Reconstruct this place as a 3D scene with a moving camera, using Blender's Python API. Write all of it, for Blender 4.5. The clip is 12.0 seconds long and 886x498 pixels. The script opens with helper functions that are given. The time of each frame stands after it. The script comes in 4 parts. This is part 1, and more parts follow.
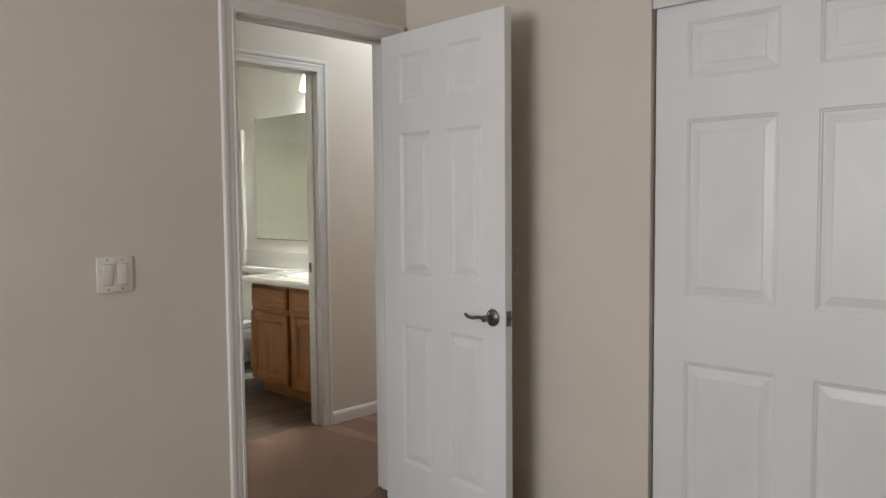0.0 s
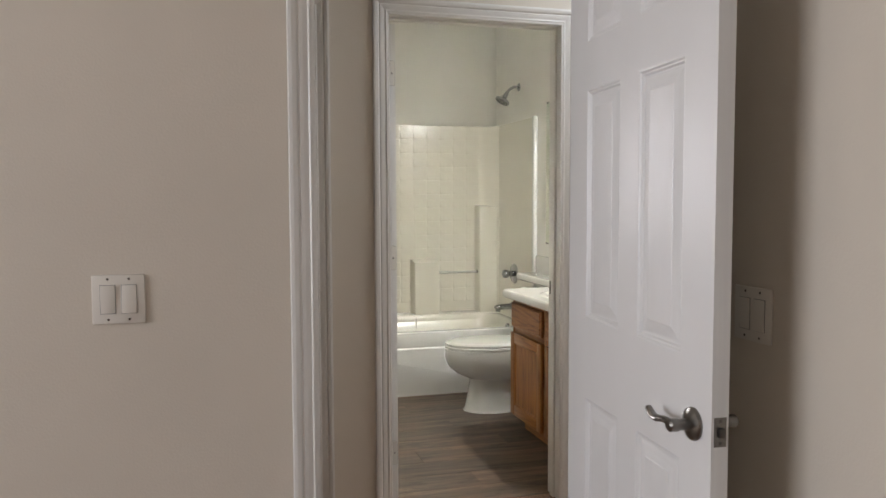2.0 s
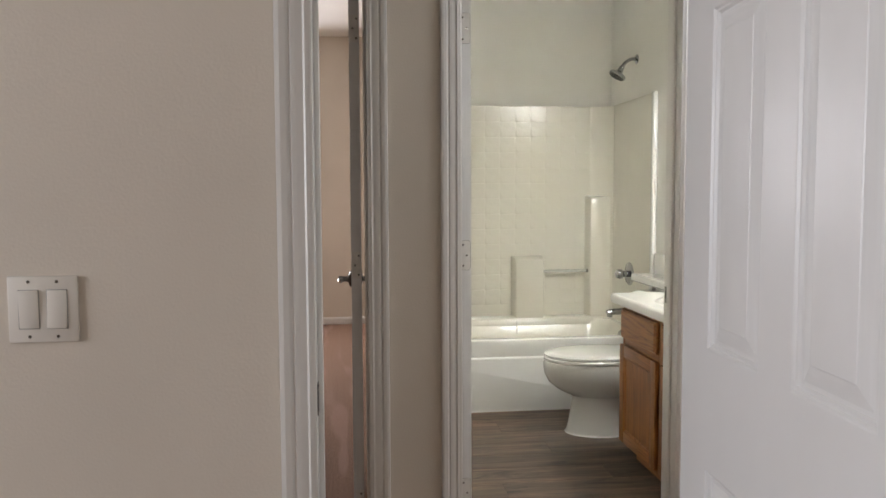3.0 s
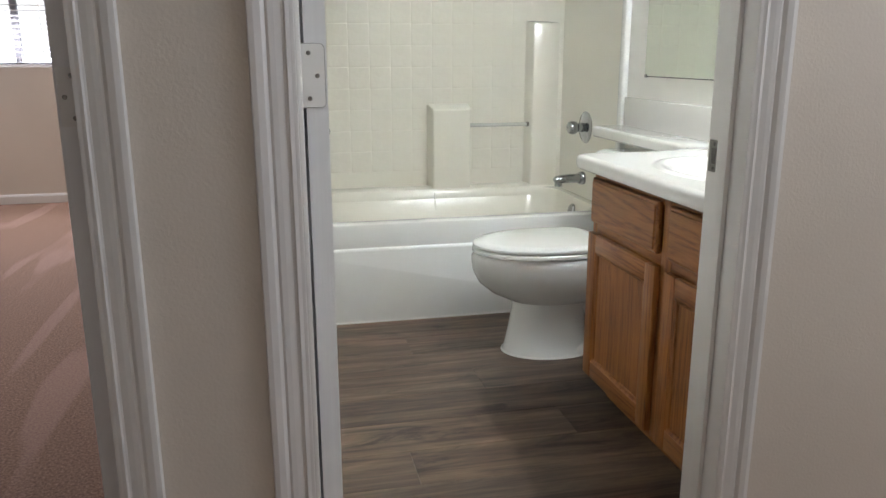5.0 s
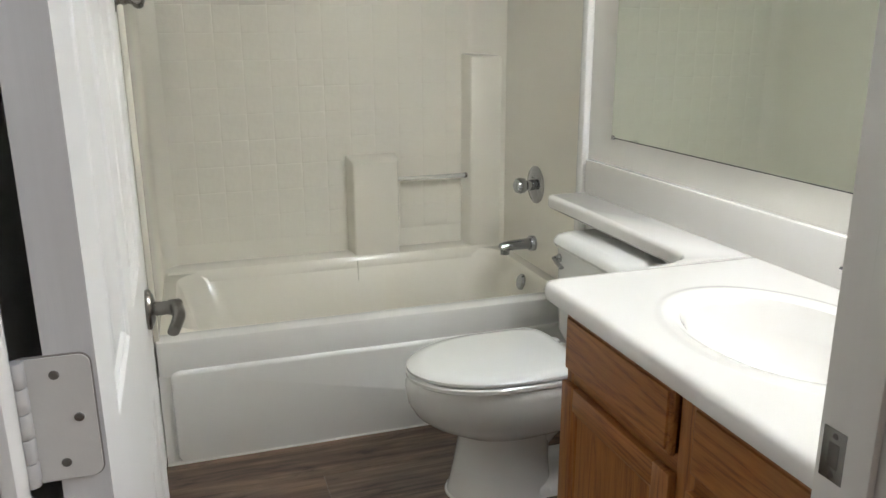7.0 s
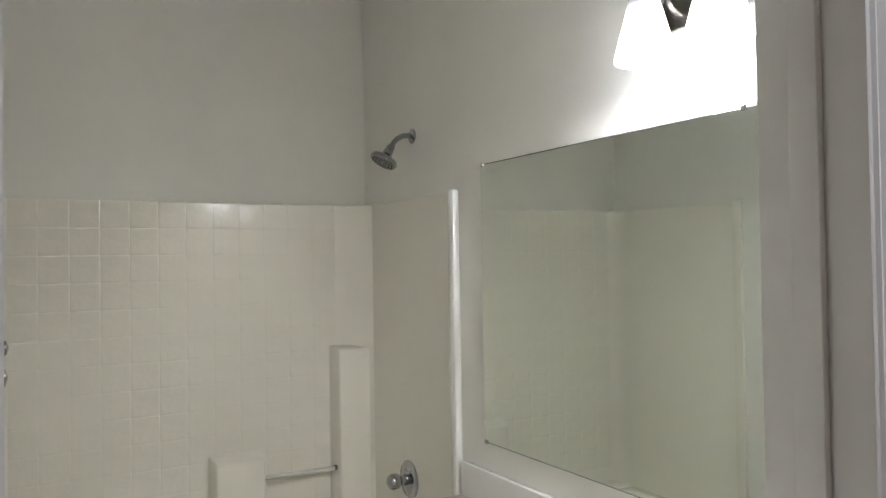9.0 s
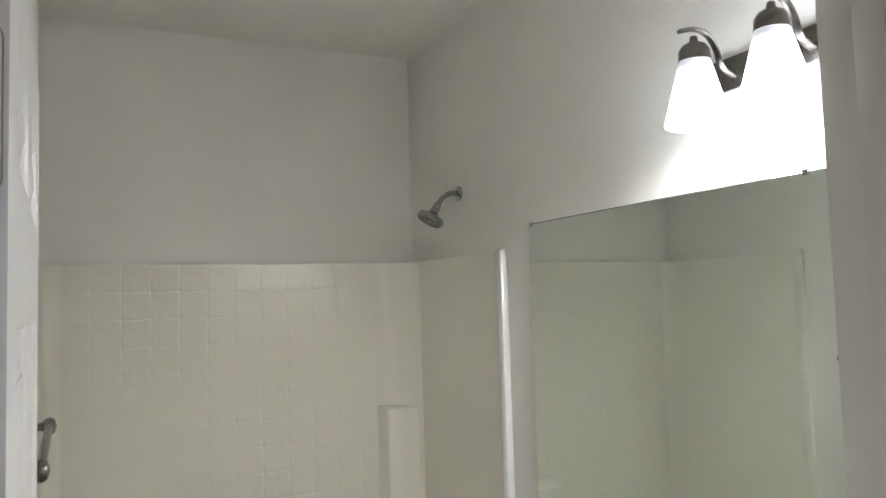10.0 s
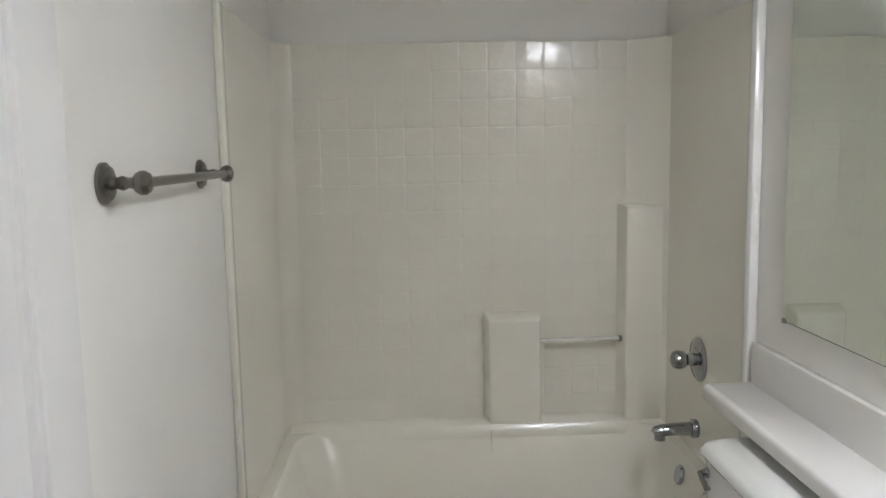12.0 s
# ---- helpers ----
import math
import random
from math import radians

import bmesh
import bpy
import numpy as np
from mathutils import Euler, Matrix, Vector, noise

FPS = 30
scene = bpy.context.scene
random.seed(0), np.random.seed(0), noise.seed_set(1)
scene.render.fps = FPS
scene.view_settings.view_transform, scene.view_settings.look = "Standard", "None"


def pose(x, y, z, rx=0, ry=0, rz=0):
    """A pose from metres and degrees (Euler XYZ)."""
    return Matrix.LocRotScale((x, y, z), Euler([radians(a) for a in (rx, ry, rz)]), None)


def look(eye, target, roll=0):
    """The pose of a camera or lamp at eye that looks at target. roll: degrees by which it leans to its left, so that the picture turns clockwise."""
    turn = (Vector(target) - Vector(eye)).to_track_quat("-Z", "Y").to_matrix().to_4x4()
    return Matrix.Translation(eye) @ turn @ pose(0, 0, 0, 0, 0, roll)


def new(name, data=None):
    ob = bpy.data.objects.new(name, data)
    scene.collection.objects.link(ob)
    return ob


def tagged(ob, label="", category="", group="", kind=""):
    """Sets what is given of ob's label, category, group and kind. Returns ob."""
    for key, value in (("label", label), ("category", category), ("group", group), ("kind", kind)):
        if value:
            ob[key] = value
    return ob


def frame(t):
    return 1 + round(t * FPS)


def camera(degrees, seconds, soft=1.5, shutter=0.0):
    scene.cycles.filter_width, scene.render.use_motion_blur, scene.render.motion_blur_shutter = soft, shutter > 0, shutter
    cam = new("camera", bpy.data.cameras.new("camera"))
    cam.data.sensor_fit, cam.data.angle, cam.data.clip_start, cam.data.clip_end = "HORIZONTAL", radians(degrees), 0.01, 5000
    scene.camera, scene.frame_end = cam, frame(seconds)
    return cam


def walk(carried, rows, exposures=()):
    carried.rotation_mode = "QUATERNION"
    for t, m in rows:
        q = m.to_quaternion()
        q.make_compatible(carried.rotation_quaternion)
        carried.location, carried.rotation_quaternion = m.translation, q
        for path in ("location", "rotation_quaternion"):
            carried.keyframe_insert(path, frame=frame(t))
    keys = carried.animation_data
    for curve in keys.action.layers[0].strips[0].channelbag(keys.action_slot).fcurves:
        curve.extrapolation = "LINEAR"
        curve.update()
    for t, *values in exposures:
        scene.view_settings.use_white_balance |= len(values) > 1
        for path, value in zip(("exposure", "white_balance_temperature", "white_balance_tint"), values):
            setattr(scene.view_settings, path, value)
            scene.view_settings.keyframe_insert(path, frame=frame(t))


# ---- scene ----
cam = camera(59.8, 12.0)
EXPOSURES = [(0.0, 0.0, 6550, 10), (2.5, 0.16, 6600, 13), (4.5, 0.2, 6080, 12), (5.0, 0.3, 5950, 12), (5.5, 0.42, 6350, 15), (6.7, 0.04, 6150, 14), (8.3, -0.28, 6200, 16), (10.0, -0.30, 6150, 16), (12.0, -0.42, 6000, 18)]
PATH = [
    (0, (0.117, 0.171, 1.317), (1.546, 1.565, 1.19), -0.5),
    (0.5, (0.466, 0.236, 1.314), (1.603, 1.876, 1.191), -0.5),
    (1, (0.798, 0.349, 1.31), (1.769, 2.093, 1.187), -0.6),
    (1.5, (1.129, 0.5, 1.306), (1.927, 2.33, 1.184), -0.4),
    (2, (1.405, 0.74, 1.313), (1.954, 2.659, 1.188), -0.2),
    (2.5, (1.598, 0.998, 1.297), (1.931, 2.966, 1.173), 0.0),
    (2.7, (1.643, 1.105, 1.291), (1.888, 3.086, 1.163), -0.0),
    (4.3, (1.861, 2.19, 1.145), (2.088, 4.157, 0.862), -0.3),
    (4.5, (1.886, 2.299, 1.123), (2.163, 4.251, 0.786), -0.5),
    (4.6, (1.908, 2.358, 1.114), (2.215, 4.3, 0.748), -0.4),
    (4.9, (1.996, 2.557, 1.099), (2.401, 4.459, 0.632), -0.1),
    (5, (2.012, 2.613, 1.106), (2.433, 4.506, 0.618), -0.1),
    (5.2, (2.045, 2.762, 1.1), (2.5, 4.64, 0.586), -0.1),
    (5.5, (2.086, 2.928, 1.074), (2.576, 4.789, 0.529), -0.1),
    (6, (2.175, 3.135, 1.131), (2.726, 4.964, 0.539), -0.3),
    (6.5, (2.211, 3.281, 1.228), (2.792, 5.1, 0.633), -0.3),
    (6.7, (2.203, 3.297, 1.276), (2.79, 5.12, 0.703), -0.2),
    (8.3, (2.146, 3.368, 1.584), (2.893, 5.204, 1.316), -1.4),
    (8.5, (2.133, 3.356, 1.599), (2.954, 5.171, 1.415), -1.2),
    (9, (2.111, 3.349, 1.636), (3.090, 5.093, 1.671), -0.9),
    (9.5, (2.162, 3.371, 1.709), (3.171, 5.094, 1.834), -0.8),
    (10, (2.142, 3.387, 1.718), (3.006, 5.186, 1.855), -1.7),
    (10.5, (2.196, 3.418, 1.675), (2.661, 5.361, 1.569), -0.8),
    (11, (2.370, 3.448, 1.645), (2.578, 5.422, 1.397), -1.0),
    (11.5, (2.467, 3.504, 1.568), (2.563, 5.486, 1.316), -0.9),
    (12, (2.548, 3.608, 1.483), (2.620, 5.592, 1.235), -1.1),
]
walk(cam, [(t, look(eye, target, roll)) for t, eye, target, roll in PATH], EXPOSURES)

# ---- world, sun, large lights ----
world = bpy.data.worlds.new("sky")
scene.world = world
world.use_nodes = True
sky = world.node_tree.nodes.new("ShaderNodeTexSky")
sky.sky_type, sky.sun_disc = "NISHITA", False
sky.sun_elevation, sky.sun_rotation = radians(52), radians(200)
world.node_tree.links.new(sky.outputs[0], world.node_tree.nodes["Background"].inputs[0])
world.node_tree.nodes["Background"].inputs[1].default_value = 0.12


def lamp(name, kind, m, energy, color=(1, 1, 1), **more):
    data = bpy.data.lights.new(name, kind)
    data.energy, data.color = energy, color
    if kind == "AREA":
        data.shape, data.size, data.size_y = "RECTANGLE", more["size"][0], more["size"][1]
    elif kind == "SUN":
        data.angle = radians(0.5)
    else:
        data.shadow_soft_size = more["radius"]
    ob = new(name, data)
    ob.matrix_world = m
    return ob


lamp("sun", "SUN", look((3, -6, 12), (0, 9, 0)), 5.0, (1, 0.95, 0.86))
# daylight in the window openings of the two bedrooms; the hall lamps are added fill
lamp("bedroom_window_light", "AREA", look((-2.57, 1.2, 1.55), (2.5, 1.4, 1.2)), 84, (0.87, 0.92, 1.0), size=(1.8, 1.2))
# fill lamp added before the closed end wall, no opening there
lamp("hall_end_fill", "AREA", look((4.55, 3.3, 1.5), (2.6, 3.6, 1.2)), 8, (1.0, 0.95, 0.95), size=(0.8, 1.4))
# unseen cool fill under the closed ceiling, brightens the top of the hall wall
lamp("hall_top_fill", "AREA", look((3.35, 3.25, 2.80), (3.3, 3.4, 0.0)), 13, (0.74, 0.86, 1.0), size=(0.5, 0.5))
lamp("second_window_light", "AREA", look((0.2, 9.0, 1.65), (0.2, 4.0, 0.6)), 85, (0.95, 0.94, 1.0), size=(1.6, 1.2))


# ---- materials ----
def nodes(name):
    m = bpy.data.materials.new(name)
    m.use_nodes = True
    return m, m.node_tree, m.node_tree.nodes["Principled BSDF"]


def add(tree, kind, **values):
    n = tree.nodes.new("ShaderNode" + kind)
    for k, v in values.items():
        n.inputs[k.replace("_", " ")].default_value = v
    return n


def ramp(tree, fac, stops):
    r = tree.nodes.new("ShaderNodeValToRGB")
    tree.links.new(fac, r.inputs[0])
    e = r.color_ramp.elements
    e[0].position, e[0].color = stops[0][0], (*stops[0][1], 1)
    e[1].position, e[1].color = stops[-1][0], (*stops[-1][1], 1)
    for p, c in stops[1:-1]:
        k = e.new(p)
        k.color = (*c, 1)
    return r


def bump(tree, bsdf, height, strength, distance):
    b = add(tree, "Bump", Strength=strength, Distance=distance)
    tree.links.new(height, b.inputs["Height"])
    tree.links.new(b.outputs[0], bsdf.inputs["Normal"])
    return b


def paint(name, color, rough, grain=260.0, depth=0.0006, strength=0.35, vary=0.04, coat=0.0):
    """Painted surface: faint large blotches in the colour, fine relief."""
    m, t, b = nodes(name)
    co = t.nodes.new("ShaderNodeTexCoord")
    big = add(t, "TexNoise", Scale=1.7, Detail=4.0)
    t.links.new(co.outputs["Object"], big.inputs["Vector"])
    lo = tuple(c * (1 - vary) for c in color)
    hi = tuple(min(1, c * (1 + vary)) for c in color)
    r = ramp(t, big.outputs[0], [(0.3, lo), (0.7, hi)])
    t.links.new(r.outputs[0], b.inputs["Base Color"])
    fine = add(t, "TexNoise", Scale=grain, Detail=2.0)
    t.links.new(co.outputs["Object"], fine.inputs["Vector"])
    bump(t, b, fine.outputs[0], strength, depth)
    rr = add(t, "MapRange", To_Min=rough - 0.06, To_Max=rough + 0.06)
    t.links.new(big.outputs[0], rr.inputs[0])
    t.links.new(rr.outputs[0], b.inputs["Roughness"])
    b.inputs["Coat Weight"].default_value = coat
    return m


def metal(name, color, rough):
    m, t, b = nodes(name)
    b.inputs["Base Color"].default_value, b.inputs["Metallic"].default_value = (*color, 1), 1
    n = add(t, "TexNoise", Scale=90.0, Detail=3.0)
    r = add(t, "MapRange", To_Min=max(0.03, rough - 0.05), To_Max=rough + 0.08)
    t.links.new(n.outputs[0], r.inputs[0])
    t.links.new(r.outputs[0], b.inputs["Roughness"])
    return m


def wood(name, along, stops, scale, rough, random_offset=False, depth=0.0004):
    """Grain stretched along one axis, with pores and cathedral figure."""
    m, t, b = nodes(name)
    co = t.nodes.new("ShaderNodeTexCoord")
    vec = co.outputs["Object"]
    if random_offset:
        info = t.nodes.new("ShaderNodeObjectInfo")
        mul = t.nodes.new("ShaderNodeVectorMath")
        mul.operation = "SCALE"
        mul.inputs[0].default_value = (37.0, 91.0, 53.0)
        t.links.new(info.outputs["Random"], mul.inputs["Scale"])
        ad = t.nodes.new("ShaderNodeVectorMath")
        t.links.new(vec, ad.inputs[0])
        t.links.new(mul.outputs[0], ad.inputs[1])
        vec = ad.outputs[0]
    mp = t.nodes.new("ShaderNodeMapping")
    mp.inputs["Scale"].default_value = tuple(0.055 if i == along else 1.0 for i in range(3))
    t.links.new(vec, mp.inputs["Vector"])
    warp = add(t, "TexNoise", Scale=scale * 0.35, Detail=5.0, Distortion=0.8)
    t.links.new(mp.outputs[0], warp.inputs["Vector"])
    rings = add(t, "MapRange", To_Min=0.0, To_Max=9.0)
    t.links.new(warp.outputs[0], rings.inputs[0])
    fr = t.nodes.new("ShaderNodeMath")
    fr.operation = "PINGPONG"
    fr.inputs[1].default_value = 0.5
    t.links.new(rings.outputs[0], fr.inputs[0])
    pores = add(t, "TexNoise", Scale=scale * 7, Detail=4.0, Roughness=0.7)
    t.links.new(mp.outputs[0], pores.inputs["Vector"])
    mix = t.nodes.new("ShaderNodeMix")
    mix.inputs[0].default_value = 0.52
    t.links.new(fr.outputs[0], mix.inputs[2])
    t.links.new(pores.outputs[0], mix.inputs[3])
    r = ramp(t, mix.outputs[0], stops)
    col = r.outputs[0]
    if random_offset:
        hsv = add(t, "HueSaturation")
        v = add(t, "MapRange", To_Min=0.72, To_Max=1.25)
        t.links.new(info.outputs["Random"], v.inputs[0])
        t.links.new(v.outputs[0], hsv.inputs["Value"])
        t.links.new(col, hsv.inputs["Color"])
        col = hsv.outputs[0]
    if random_offset:
        mp2 = t.nodes.new("ShaderNodeMapping")
        mp2.inputs["Scale"].default_value = (0.22, 1.0, 1.0)
        t.links.new(vec, mp2.inputs["Vector"])
        patch = add(t, "TexNoise", Scale=10.0, Detail=7.0, Roughness=0.68, Distortion=1.4)
        t.links.new(mp2.outputs[0], patch.inputs["Vector"])
        shade = ramp(t, patch.outputs[0], [(0.35, (0.30, 0.27, 0.25)), (0.44, (0.84, 0.82, 0.80)), (0.64, (1.42, 1.34, 1.26))])
        mul2 = t.nodes.new("ShaderNodeMix")
        mul2.data_type, mul2.blend_type = "RGBA", "MULTIPLY"
        mul2.inputs[0].default_value = 1.0
        t.links.new(col, mul2.inputs[6])
        t.links.new(shade.outputs[0], mul2.inputs[7])
        mp3 = t.nodes.new("ShaderNodeMapping")
        mp3.inputs["Scale"].default_value = (0.035, 1.0, 1.0)
        t.links.new(vec, mp3.inputs["Vector"])
        streak = add(t, "TexNoise", Scale=85.0, Detail=5.0, Roughness=0.7)
        t.links.new(mp3.outputs[0], streak.inputs["Vector"])
        lines = ramp(t, streak.outputs[0], [(0.34, (0.66, 0.64, 0.62)), (0.47, (0.96, 0.96, 0.96)), (0.66, (1.16, 1.14, 1.11))])
        mul3 = t.nodes.new("ShaderNodeMix")
        mul3.data_type, mul3.blend_type = "RGBA", "MULTIPLY"
        mul3.inputs[0].default_value = 1.0
        t.links.new(mul2.outputs[2], mul3.inputs[6])
        t.links.new(lines.outputs[0], mul3.inputs[7])
        col = mul3.outputs[2]
    t.links.new(col, b.inputs["Base Color"])
    b.inputs["Roughness"].default_value = rough
    bump(t, b, mix.outputs[0], 0.4, depth)
    return m


WALL = paint("wall_paint", (0.665, 0.60, 0.51), 0.62, 170, 0.0012, 0.4)
CEIL = paint("ceiling_paint", (0.82, 0.80, 0.75), 0.8, 120, 0.002, 0.5)
BATHWALL = paint("bath_wall_paint", (0.83, 0.82, 0.775), 0.5, 170, 0.0012, 0.35)
TRIM = paint("trim_paint", (0.74, 0.72, 0.68), 0.36, 240, 0.0004, 0.25)
GEL = paint("gelcoat", (0.84, 0.815, 0.73), 0.2, 30, 0.0018, 0.22, 0.02, 0.3)
TILEGEL = paint("wavy_tile_gelcoat", (0.84, 0.815, 0.73), 0.17, 24, 0.007, 0.30, 0.02, 0.3)
# whiter than the basin's cream: hall daylight on the apron put into the colour
LITWHITE = paint("lit_tub_white", (0.82, 0.82, 0.80), 0.16, 40, 0.0004, 0.1, 0.02, 0.3)
CHINA = paint("vitreous_china", (0.80, 0.81, 0.79), 0.1, 30, 0.0003, 0.06, 0.02, 0.5)
MARBLE = paint("cultured_marble", (0.83, 0.82, 0.80), 0.14, 40, 0.0003, 0.08, 0.02, 0.4)
PLASTIC = paint("switch_plastic", (0.72, 0.68, 0.61), 0.35, 300, 0.0002, 0.1, 0.02)
VINYL = paint("window_vinyl", (0.35, 0.35, 0.37), 0.4, 300, 0.0002, 0.1)
SLAT = paint("blind_slat_paint", (0.74, 0.72, 0.70), 0.45, 300, 0.0002, 0.1)
FENCE = paint("white_vinyl_fence", (0.8, 0.8, 0.78), 0.5, 60, 0.001, 0.2)
STUCCO = paint("beige_stucco", (0.55, 0.42, 0.32), 0.9, 60, 0.006, 0.6)
ROOFTILE = paint("clay_roof", (0.32, 0.2, 0.14), 0.9, 12, 0.03, 0.6)
DARKGLASS = paint("far_window_glass", (0.05, 0.06, 0.07), 0.12, 10, 0.0002, 0.1)
DIRT = paint("bare_ground", (0.28, 0.23, 0.18), 0.95, 20, 0.01, 0.6, 0.2)
CHROME = metal("chrome", (0.40, 0.41, 0.43), 0.07)
NICKEL = metal("brushed_nickel", (0.22, 0.208, 0.19), 0.26)
DARKMETAL = metal("dark_latch", (0.12, 0.11, 0.10), 0.4)
SEAMGREY = paint("switch_gap", (0.30, 0.28, 0.25), 0.6)
RUBBER = paint("dark_gap", (0.03, 0.03, 0.03), 0.7)

OAK_STOPS = [(0.22, (0.155, 0.050, 0.011)), (0.34, (0.27, 0.099, 0.022)), (0.52, (0.345, 0.138, 0.033)), (0.8, (0.40, 0.172, 0.046))]
OAK_V = wood("oak_upright", 2, OAK_STOPS, 34.0, 0.38)
OAK_H = wood("oak_level", 1, OAK_STOPS, 34.0, 0.38)
PLANK = wood("vinyl_plank", 0, [(0.25, (0.075, 0.048, 0.034)), (0.42, (0.135, 0.094, 0.068)), (0.58, (0.19, 0.138, 0.102)), (0.75, (0.26, 0.20, 0.155))], 7.0, 0.42, True, 0.0005)

# door paint with pressed wood grain
DOORPAINT, t, b = nodes("pressed_grain_door_paint")
co = t.nodes.new("ShaderNodeTexCoord")
mp = t.nodes.new("ShaderNodeMapping")
mp.inputs["Scale"].default_value = (1.0, 1.0, 0.06)
t.links.new(co.outputs["Object"], mp.inputs["Vector"])
n = add(t, "TexNoise", Scale=210.0, Detail=4.0, Distortion=0.6)
t.links.new(mp.outputs[0], n.inputs["Vector"])
bump(t, b, n.outputs[0], 0.3, 0.0006)
r = ramp(t, add(t, "TexNoise", Scale=2.0, Detail=3.0).outputs[0], [(0.3, (0.72, 0.715, 0.70)), (0.7, (0.78, 0.775, 0.765))])
t.links.new(r.outputs[0], b.inputs["Base Color"])
b.inputs["Roughness"].default_value = 0.33

# cut-pile carpet with the lighter swipes that a vacuum cleaner leaves
CARPET, t, b = nodes("cut_pile_carpet")
co = t.nodes.new("ShaderNodeTexCoord")
tuft = add(t, "TexNoise", Scale=120.0, Detail=4.0, Roughness=0.8)
t.links.new(co.outputs["Object"], tuft.inputs["Vector"])
base = ramp(t, tuft.outputs[0], [(0.34, (0.12, 0.062, 0.041)), (0.5, (0.262, 0.154, 0.098)), (0.66, (0.41, 0.26, 0.175))])
mp = t.nodes.new("ShaderNodeMapping")
mp.inputs["Scale"].default_value = (4.2, 0.55, 1.0)
mp.inputs["Rotation"].default_value = (0, 0, radians(14))
t.links.new(co.outputs["Object"], mp.inputs["Vector"])
swipe = add(t, "TexNoise", Scale=1.6, Detail=1.0, Distortion=0.3)
t.links.new(mp.outputs[0], swipe.inputs["Vector"])
fac = ramp(t, swipe.outputs[0], [(0.56, (0, 0, 0)), (0.64, (0.28, 0.28, 0.28))])
mix = t.nodes.new("ShaderNodeMix")
mix.data_type = "RGBA"
t.links.new(fac.outputs[0], mix.inputs[0])
t.links.new(base.outputs[0], mix.inputs[6])
mix.inputs[7].default_value = (0.56, 0.36, 0.30, 1)
t.links.new(mix.outputs[2], b.inputs["Base Color"])
b.inputs["Roughness"].default_value = 0.95
bump(t, b, tuft.outputs[0], 1.0, 0.008)

MIRROR, t, b = nodes("mirror_glass")
b.inputs["Base Color"].default_value, b.inputs["Metallic"].default_value, b.inputs["Roughness"].default_value = (0.80, 0.85, 0.80, 1), 1, 0.015

GLASS, t, b = nodes("window_glass")
b.inputs["Transmission Weight"].default_value, b.inputs["Roughness"].default_value, b.inputs["IOR"].default_value = 1, 0.0, 1.02

ACRYLIC, t, b = nodes("clear_acrylic")
b.inputs["Base Color"].default_value = (0.93, 0.93, 0.88, 1)
b.inputs["Transmission Weight"].default_value, b.inputs["Roughness"].default_value = 0.45, 0.08

# frosted shade: brighter where the bulb sits, low in the bell
SHADE, t, b = nodes("lit_frosted_glass")
co = t.nodes.new("ShaderNodeTexCoord")
sep = t.nodes.new("ShaderNodeSeparateXYZ")
t.links.new(co.outputs["Object"], sep.inputs[0])
mr = add(t, "MapRange", From_Min=-0.115, From_Max=0.005, To_Min=28.0, To_Max=0.5)
t.links.new(sep.outputs[2], mr.inputs[0])
t.links.new(mr.outputs[0], b.inputs["Emission Strength"])
b.inputs["Base Color"].default_value = (0.7, 0.76, 0.85, 1)
b.inputs["Emission Color"].default_value = (0.95, 0.98, 0.97, 1)
b.inputs["Roughness"].default_value = 0.3

# ---- mesh helpers ----
ORIGIN = {}


def mesh_object(name, bm, mat, smooth=False):
    bmesh.ops.recalc_face_normals(bm, faces=bm.faces)
    me = bpy.data.meshes.new(name)
    bm.to_mesh(me)
    bm.free()
    me.materials.append(mat)
    if smooth:
        me.shade_smooth()
        me.set_sharp_from_angle(angle=radians(38))
    return new(name, me)


def structure(name, bm, mat, label, category, smooth=False):
    return tagged(mesh_object(name, bm, mat, smooth), label, category, kind="structure")


def thing(name, x, y, z, label, category, group="", turn=0):
    ob = new(name)
    ob.empty_display_size = 0.1
    ob.matrix_world = pose(x, y, z, 0, 0, turn)
    ORIGIN[ob.name] = Vector((x, y, z))
    return tagged(ob, label, category, group)


def part(name, bm, mat, parent, label="", local=False, smooth=True):
    """One mesh under a thing or a part. Coordinates are the world's, or the thing's own with local."""
    origin = ORIGIN[parent.name]
    if not local:
        bmesh.ops.translate(bm, verts=bm.verts, vec=-origin)
    ob = mesh_object(name, bm, mat, smooth)
    ob.parent = parent
    ORIGIN[ob.name] = origin
    if label:
        ob["label"] = label
    return ob


def box(bm, x0, x1, y0, y1, z0, z1, bevel=0.0, seg=2):
    vs = [bm.verts.new((x, y, z)) for x in (x0, x1) for y in (y0, y1) for z in (z0, z1)]
    fs = [bm.faces.new([vs[i] for i in q]) for q in ((0, 1, 3, 2), (4, 6, 7, 5), (0, 4, 5, 1), (2, 3, 7, 6), (0, 2, 6, 4), (1, 5, 7, 3))]
    if bevel:
        es = list({e for f in fs for e in f.edges})
        bmesh.ops.bevel(bm, geom=es, offset=bevel, segments=seg, affect="EDGES", profile=0.5)
    return bm


def boxes(*args, bevel=0.0):
    bm = bmesh.new()
    for a in args:
        box(bm, *a, bevel=bevel)
    return bm


def loft(bm, loops, cap0=True, cap1=True):
    rows = [[bm.verts.new(p) for p in loop] for loop in loops]
    n = len(rows[0])
    for a, c in zip(rows, rows[1:]):
        for i in range(n):
            bm.faces.new((a[i], a[(i + 1) % n], c[(i + 1) % n], c[i]))
    if cap0:
        bm.faces.new(rows[0][::-1])
    if cap1:
        bm.faces.new(rows[-1])
    return bm


